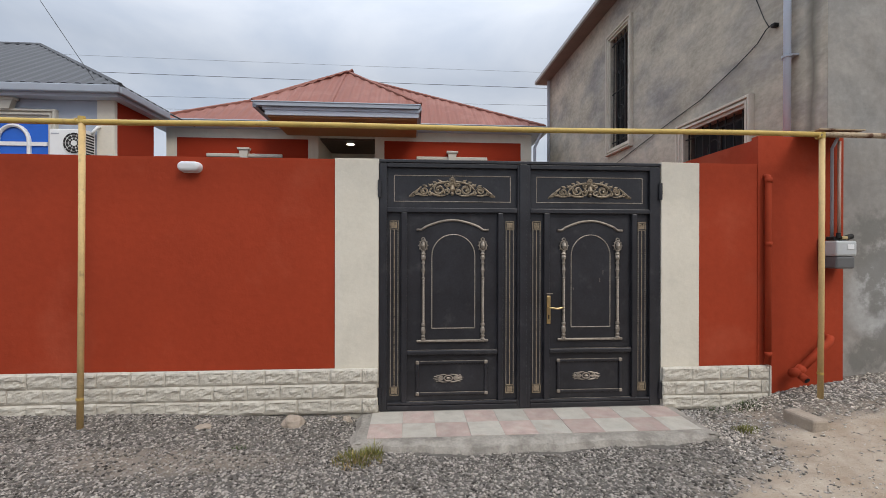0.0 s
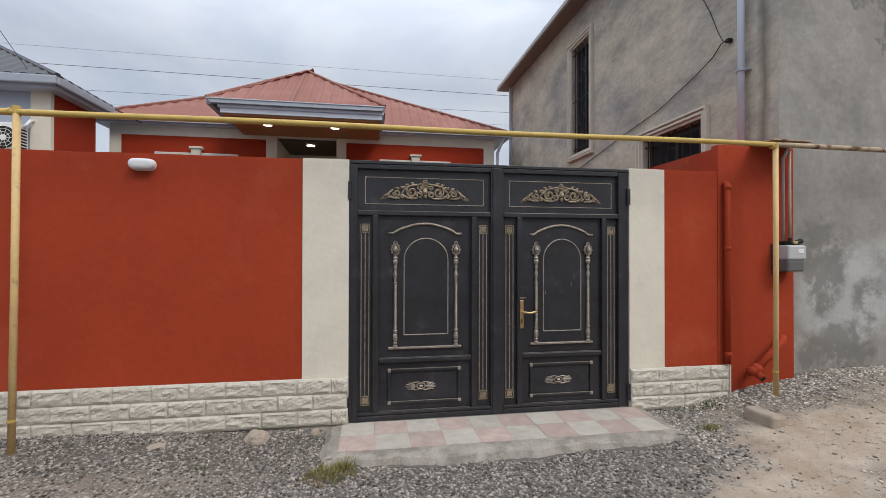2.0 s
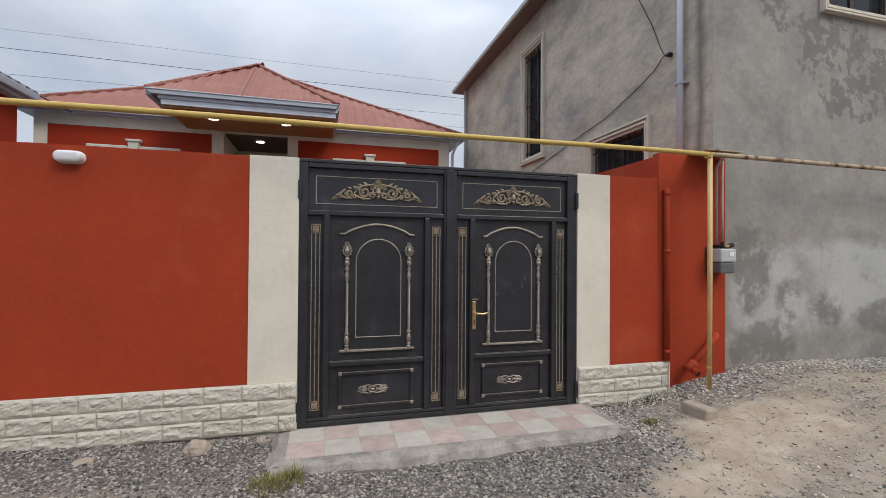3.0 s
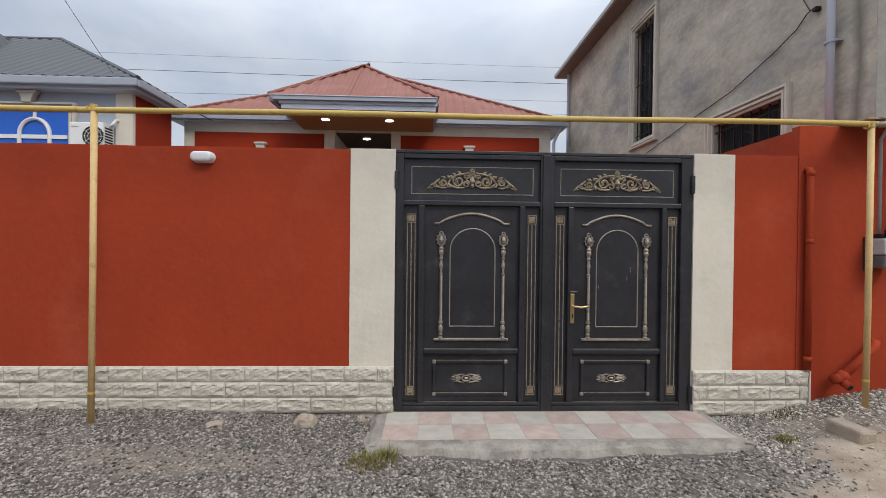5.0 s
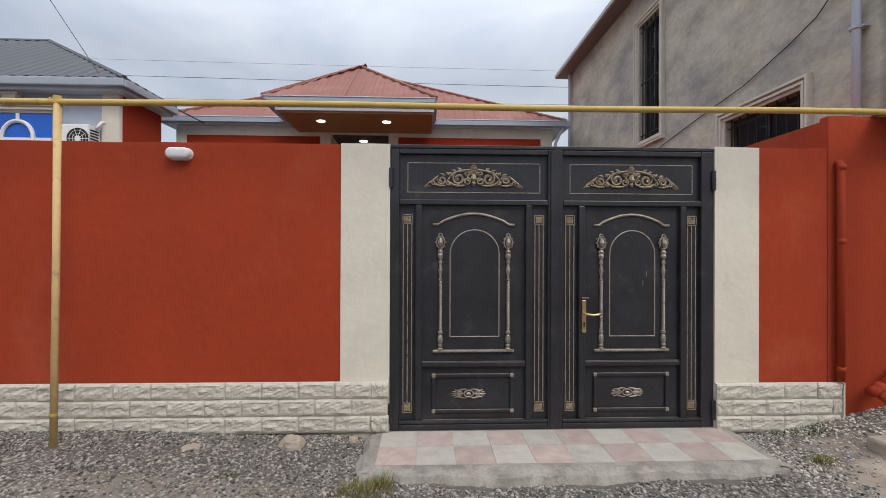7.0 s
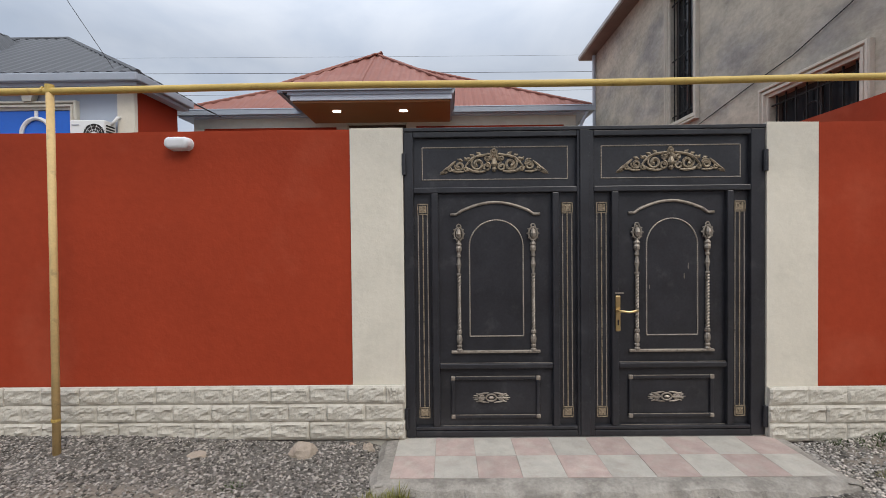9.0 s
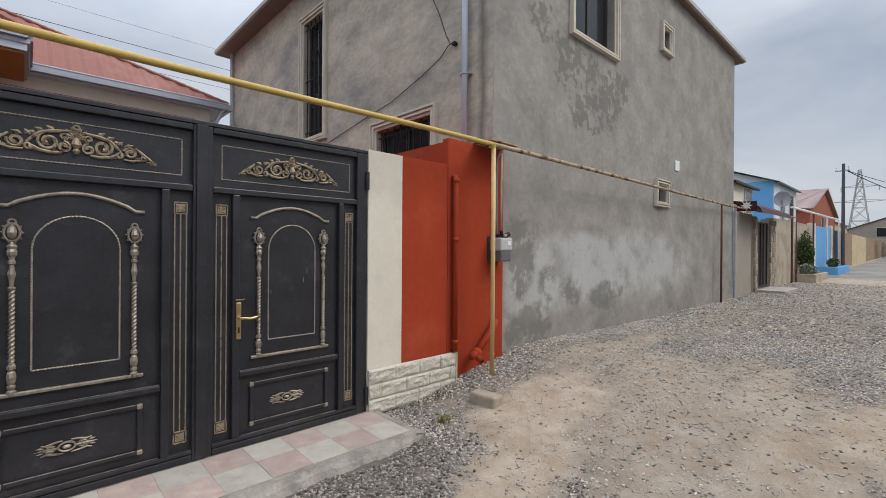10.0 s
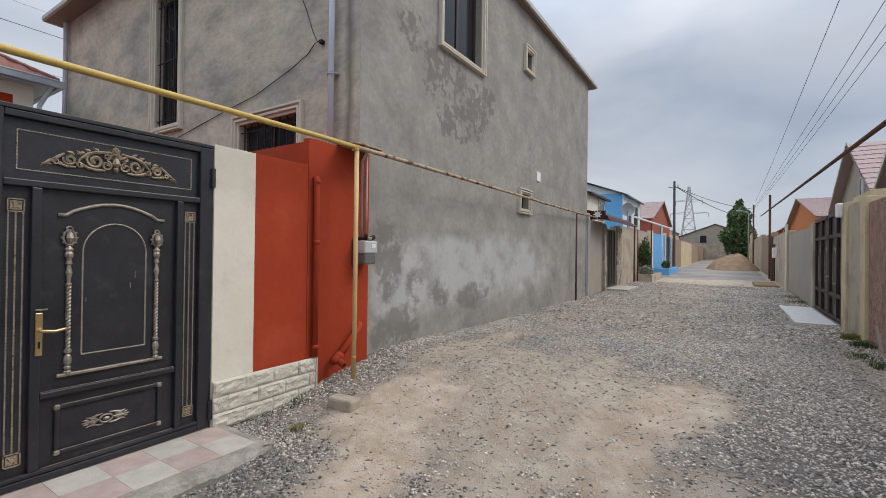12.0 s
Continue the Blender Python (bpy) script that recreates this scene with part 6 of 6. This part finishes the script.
part("roof_edge", box(6.5, 12.0, -9.5, -6.95, 3.25, 3.36, None, 0.01), BROWN_FRAME, od)
part("support", box(11.3, 11.5, -7.45, -7.25, 0.1, 2.9), GREYTAN, od)
part("support", box(7.2, 7.4, -7.45, -7.25, 0.1, 2.9), GREYTAN, od)

# ---- street furniture far off ----
pole = thing("utility_pole", "tall dark utility pole with insulators", "utility pole", at=(39.0, -0.15, 0.4))
part("shaft", tube([(39.0, -0.15, 0.3), (38.9, -0.15, 7.2)], 0.1, None, 10, [0.11, 0.08]), mat("dark_pole", (0.09, 0.09, 0.10), 0.8, var=0.2), pole)
part("cross_arm", box(38.85, 38.95, -0.45, 0.25, 6.72, 6.78), STEEL, pole)
for y in (-0.4, 0.2):
    part("insulator", tube([(38.9, y, 6.8), (38.9, y, 7.0)], 0.05, None, 8), WHITE, pole)
lampost = thing("street_lamp", "grey street lamp with a curved arm", "street lamp", at=(62, -5.4, 0.6))
part("shaft", tube([(62, -5.4, 0.5), (62, -5.4, 6.4)], 0.06, None, 8), STEEL, lampost)
part("arm", tube([(62, -5.4, 6.3), (62, -5.2, 6.6), (62, -4.5, 6.7)], 0.04, None, 8), STEEL, lampost)
part("head", box(61.9, 62.1, -4.8, -4.2, 6.65, 6.78, None, 0.03), STEEL, lampost)


def pylon(x, y, z0, h):
    t = thing("pylon", "steel lattice power pylon in the distance", "pylon", at=(x, y, z0))
    bm = bmesh.new()
    lv = [0, 0.2, 0.38, 0.54, 0.68, 0.8, 0.9, 1.0]
    half = lambda f: 3.2 * (1 - f) ** 1.15 + 0.35
    cor = lambda f: [(x + a * half(f), y + b * half(f), z0 + h * f) for a, b in ((-1, -1), (1, -1), (1, 1), (-1, 1))]
    for f0, f1 in zip(lv, lv[1:]):
        a, b = cor(f0), cor(f1)
        for k in range(4):
            tube([a[k], b[k]], 0.16, bm, 4)
            tube([a[k], b[(k + 1) % 4]], 0.09, bm, 4)
            tube([a[(k + 1) % 4], b[k]], 0.09, bm, 4)
            tube([b[k], b[(k + 1) % 4]], 0.09, bm, 4)
    part("tower", bm, STEEL, t)
    for f, r in ((0.62, 6.5), (0.80, 4.6)):
        bm = bmesh.new()
        for s in (-1, 1):
            for dz in (0, -0.9):
                tube([(x, y, z0 + h * f + 0.5 + dz), (x, y + s * r, z0 + h * f)], 0.11, bm, 4)
            tube([(x, y + s * r, z0 + h * f), (x, y + s * r, z0 + h * f - 1.6)], 0.12, bm, 4)
        part("cross_arm", bm, STEEL, t)


pylon(200, 10.6, 1.2, 27.0)


def span(a, b, dip, r=0.012, label="thin overhead wire against the sky"):
    a, b = Vector(a), Vector(b)
    pts = [a + (b - a) * (i / 24) - Vector((0, 0, dip * 4 * (i / 24) * (1 - i / 24))) for i in range(25)]
    solo("overhead_wire", tube(pts, r, None, 5), CABLE, label, "wire", "overhead wires")


# wires over the house roofs
span((-70, 40, 18.75), (70, 40, 17.7), 0.3, 0.022)
span((-70, 40, 20.2), (70, 40, 19.4), 0.3, 0.010)
span((-70, 40, 16.2), (70, 40, 16.5), 0.3, 0.014)
span((-70, 40, 15.2), (70, 40, 15.0), 0.3, 0.010)
span((-9.0, 5.0, 9.5), (-5.95, 5.15, 4.75), 0.0, 0.006, "thin cable dropping to the neighbouring house")
# wires down the street
span((-4, -6.2, 8.6), (52, -5.55, 6.3), 0.25, 0.008)
span((-4, -7.5, 8.6), (52, -5.6, 6.2), 0.25, 0.008)
span((-4, -8.0, 8.6), (52, -5.6, 6.1), 0.25, 0.008)
span((-4, -8.4, 8.6), (52, -5.6, 6.0), 0.25, 0.008)
span((38.9, -0.1, 6.9), (90, -7.0, 8.0), 0.8, 0.03)
span((38.9, -0.4, 6.7), (52.0, -5.55, 6.0), 0.3, 0.02)

# ---- heaps and loose stones ----


def lumpy(name, cx, cy, cz, rx, ry, rz, material, label, category, seed, amp=0.25, sub=3, freq=1.6):
    bm = bmesh.new()
    bmesh.ops.create_icosphere(bm, subdivisions=sub, radius=1.0)
    for v in bm.verts:
        d = v.co.normalized()
        k = 1 + amp * noise.noise(d * freq + Vector((seed, 0, 0))) + 0.35 * amp * noise.noise(d * freq * 3 + Vector((0, seed, 0)))
        v.co = Vector((cx + d.x * rx * k, cy + d.y * ry * k, cz + d.z * rz * k))
    return solo(name, bm, material, label, category)


heap = bmesh.new()
rings = []
for k in range(15):
    r = k / 14
    ring = []
    for i in range(40):
        a = 2 * math.pi * i / 40
        reach = 1 + 0.16 * noise.noise((math.cos(a) * 1.5, math.sin(a) * 1.5, 4.0))
        x, y = 43.5 + 4.2 * r * reach * math.cos(a), -3.9 + 1.9 * r * reach * math.sin(a)
        h = 1.25 * (1 - r ** 1.7) * (1 + 0.55 * noise.noise((x * 0.45, y * 0.8, 1.0))) + 0.22 * (1 - r) * noise.noise((x * 1.9, y * 1.9, 5.0)) + 0.1 * noise.noise((x * 5, y * 5, 2.0)) * (1 - r)
        ring.append(heap.verts.new((x, y, float(ground_z(x, y)) + 0.05 + max(h, -0.02))))
    rings.append(ring)
for p, q in zip(rings, rings[1:]):
    for i in range(40):
        heap.faces.new((p[i], q[i], q[(i + 1) % 40], p[(i + 1) % 40]))
bmesh.ops.remove_doubles(heap, verts=heap.verts[:], dist=0.001)
bmesh.ops.recalc_face_normals(heap, faces=heap.faces[:])
solo("sand_mound", heap, SANDPILE, "large heap of brown sand in the street", "sand pile")
lumpy("rock", -0.78, -0.22, -0.01, 0.10, 0.075, 0.075, ROCK, "rounded tan rock by the stone plinth", "rock", 5)
lumpy("rock", -1.57, -0.27, -0.01, 0.085, 0.055, 0.03, ROCK, "flat grey-tan stone on the gravel", "rock", 6)
lumpy("rock", -0.30, -0.12, -0.045, 0.05, 0.045, 0.05, ROCK, "small broken stone by the plinth", "rock", 8, 0.5)
lumpy("rock", -0.42, -0.10, -0.04, 0.04, 0.035, 0.045, ROCK, "small broken stone by the plinth", "rock", 9, 0.5)
block = box(-0.16, 0.16, -0.08, 0.08, -0.05, 0.13, None, 0.025)
bmesh.ops.rotate(block, verts=block.verts[:], cent=(0, 0, 0), matrix=Matrix.Rotation(radians(-88), 3, "Z"))
bmesh.ops.translate(block, verts=block.verts[:], vec=(3.91, -0.67, 0.0))
solo("concrete_block", block, ROCK, "broken concrete block lying on the gravel", "concrete block")
solo("rubble_kerb", box(22.5, 24.6, -4.6, -4.3, 0.1, 0.34, None, 0.04), ROCK, "low rubble kerb across the lane edge", "kerb")
solo("rubble_kerb", box(24.0, 27.0, -5.6, -4.7, 0.1, 0.36, None, 0.06), SANDPILE, "patch of dirt and rubble at the lane edge", "rubble")
litter = bmesh.new()
vs = {}
for i in range(5):
    for j in range(4):
        x, y = 4.33 + i * 0.05 + random.uniform(-0.012, 0.012), -5.0 + j * 0.045 + random.uniform(-0.012, 0.012)
        vs[i, j] = litter.verts.new((x, y, float(ground_z(x, y)) + 0.02 + random.uniform(0, 0.09)))
for i in range(4):
    for j in range(3):
        litter.faces.new((vs[i, j], vs[i + 1, j], vs[i + 1, j + 1], vs[i, j + 1]))
bmesh.ops.solidify(litter, geom=litter.faces[:], thickness=0.002)
solo("litter", litter, PAPER, "crumpled white plastic litter on the gravel", "litter")


def tuft(cx, cy, r, h, count, material, label, seed):
    """A tuft of grass: many bent blades."""
    rng = np.random.default_rng(seed)
    vs, fs = [], []
    for k in range(count):
        a, d = rng.uniform(0, 2 * np.pi), r * rng.random() ** 0.7
        x, y = cx + d * np.cos(a) * 1.3, cy + d * np.sin(a)
        z = float(ground_z(x, y)) - 0.01
        hh = h * rng.uniform(0.4, 1.0) * (1 - 0.4 * d / r)
        b = rng.uniform(0, 2 * np.pi)
        w = rng.uniform(0.002, 0.0045)
        lx, ly = hh * rng.uniform(0.2, 0.9) * np.cos(a + rng.normal() * 0.7), hh * rng.uniform(0.2, 0.9) * np.sin(a + rng.normal() * 0.7)
        i = len(vs)
        ox, oy = w * np.cos(b), w * np.sin(b)
        vs += [(x - ox, y - oy, z), (x + ox, y + oy, z), (x + lx * 0.4 + ox * 0.8, y + ly * 0.4 + oy * 0.8, z + hh * 0.65), (x + lx * 0.4 - ox * 0.8, y + ly * 0.4 - oy * 0.8, z + hh * 0.65), (x + lx, y + ly, z + hh)]
        fs += [(i, i + 1, i + 2, i + 3), (i + 3, i + 2, i + 4)]
    me = bpy.data.meshes.new("grass_tuft")
    me.from_pydata(vs, [], fs)
    me.materials.append(material)
    return tagged(new("grass_tuft", me), label, "grass", kind="stuff")


tuft(-0.10, -0.88, 0.15, 0.11, 260, GRASS, "dry yellow-green grass tuft beside the threshold", 21)
tuft(-0.12, -0.90, 0.17, 0.09, 220, STRAW, "dead straw-coloured blades in the grass tuft", 41)
tuft(0.02, -0.80, 0.06, 0.15, 90, GRASS, "taller dry grass blades beside the threshold", 22)
tuft(-1.12, -0.62, 0.07, 0.04, 120, WEED, "small weed in the gravel", 23)
tuft(3.38, -0.62, 0.09, 0.07, 200, GRASS, "small green weed at the threshold's corner", 24)
tuft(3.75, -0.16, 0.16, 0.06, 240, WEED, "dark weed along the stone plinth", 25)
tuft(3.45, -0.12, 0.14, 0.05, 160, WEED, "dark weed along the stone plinth", 26)
tuft(-0.20, -1.02, 0.05, 0.03, 60, WEED, "small weed in the gravel", 27)
for k, (x, y, r, h, m_) in enumerate(((5.2, -5.45, 0.22, 0.16, WEED), (6.0, -5.4, 0.25, 0.14, GRASS), (6.5, -5.55, 0.2, 0.2, WEED), (7.3, -5.55, 0.2, 0.16, WEED), (8.4, -5.55, 0.22, 0.2, WEED), (9.0, -5.45, 0.3, 0.14, WEED), (9.9, -5.6, 0.2, 0.28, WEED), (10.6, -5.58, 0.16, 0.3, GRASS), (5.6, -5.3, 0.25, 0.10, GRASS), (17.5, -5.6, 0.5, 0.25, WEED), (19.0, -5.55, 0.6, 0.22, WEED))):
    tuft(x, y, r * 0.8, h * 0.6, 300, m_, "weeds along the foot of the opposite wall", 30 + k)

# ---- split stone plinth ----


def rough_block(w, h, seed):
    """One split-faced stone: a slab whose face is hewn, standing out towards -y; origin at its lower left back corner."""
    bm = bmesh.new()
    nx, nz = 18, 9
    rows = []
    for j in range(nz + 1):
        row = []
        for i in range(nx + 1):
            u, v = i / nx, j / nz
            edge = min(0.35 + u * 26, 0.35 + (1 - u) * 26, v * 6, (1 - v) * 10, 1)
            p = Vector((u * w * 11, v * h * 24, seed * 3.7))
            d = 0.026 + edge * (0.013 + 0.012 * noise.noise(p) + 0.008 * noise.noise(p * 2.7))
            row.append(bm.verts.new((u * w, -d, v * h)))
        rows.append(row)
    for a, b in zip(rows, rows[1:]):
        for i in range(nx):
            bm.faces.new((a[i], a[i + 1], b[i + 1], b[i]))
    rim = [*rows[0], *[r[-1] for r in rows[1:]], *rows[-1][-2::-1], *[r[0] for r in rows[-2:0:-1]]]
    back = [bm.verts.new((v.co.x, 0, v.co.z)) for v in rim]
    n = len(rim)
    for i in range(n):
        bm.faces.new((rim[i], back[i], back[(i + 1) % n], rim[(i + 1) % n]))
    bmesh.ops.recalc_face_normals(bm, faces=bm.faces[:])
    return mesh_of("stone", bm, STONE)


STONE_W, STONE_H = 0.312, 0.146
VARIANTS = [rough_block(STONE_W - 0.0015, STONE_H - 0.002, k) for k in range(9)]


def plinth(name, x0, x1, z0, label):
    base = tagged(part(name, box(x0, x1, -0.014, -0.0125, z0 - 0.1, z0 + 3 * STONE_H), MORTAR, None), label, "plinth", kind="structure")
    for r in range(3):
        x = x0 - (0.0 if r % 2 == 0 else STONE_W * 0.55)
        while x < x1 - 0.02:
            a, b = max(x, x0), min(x + STONE_W, x1)
            if b - a > 0.03:
                ob = new("stone", random.choice(VARIANTS))
                ob.parent = base
                ob.location = (a, -0.012, z0 + r * STONE_H)
                ob.scale = ((b - a) / STONE_W, random.uniform(0.85, 1.15), 1)
            x += STONE_W
    return base


plinth("plinth_1", -6.4, -0.006, 0.005, "cream split-stone plinth in three courses under the red wall")
plinth("plinth_2", 2.926, 4.09, -0.035, "cream split-stone plinth in three courses beside the gate")
solo("plinth_edge", box(4.09, 4.104, -0.06, 0.0, -0.1, 0.405), WHITE_TRIM, "white edging strip at the plinth's end", "trim", kind="structure")
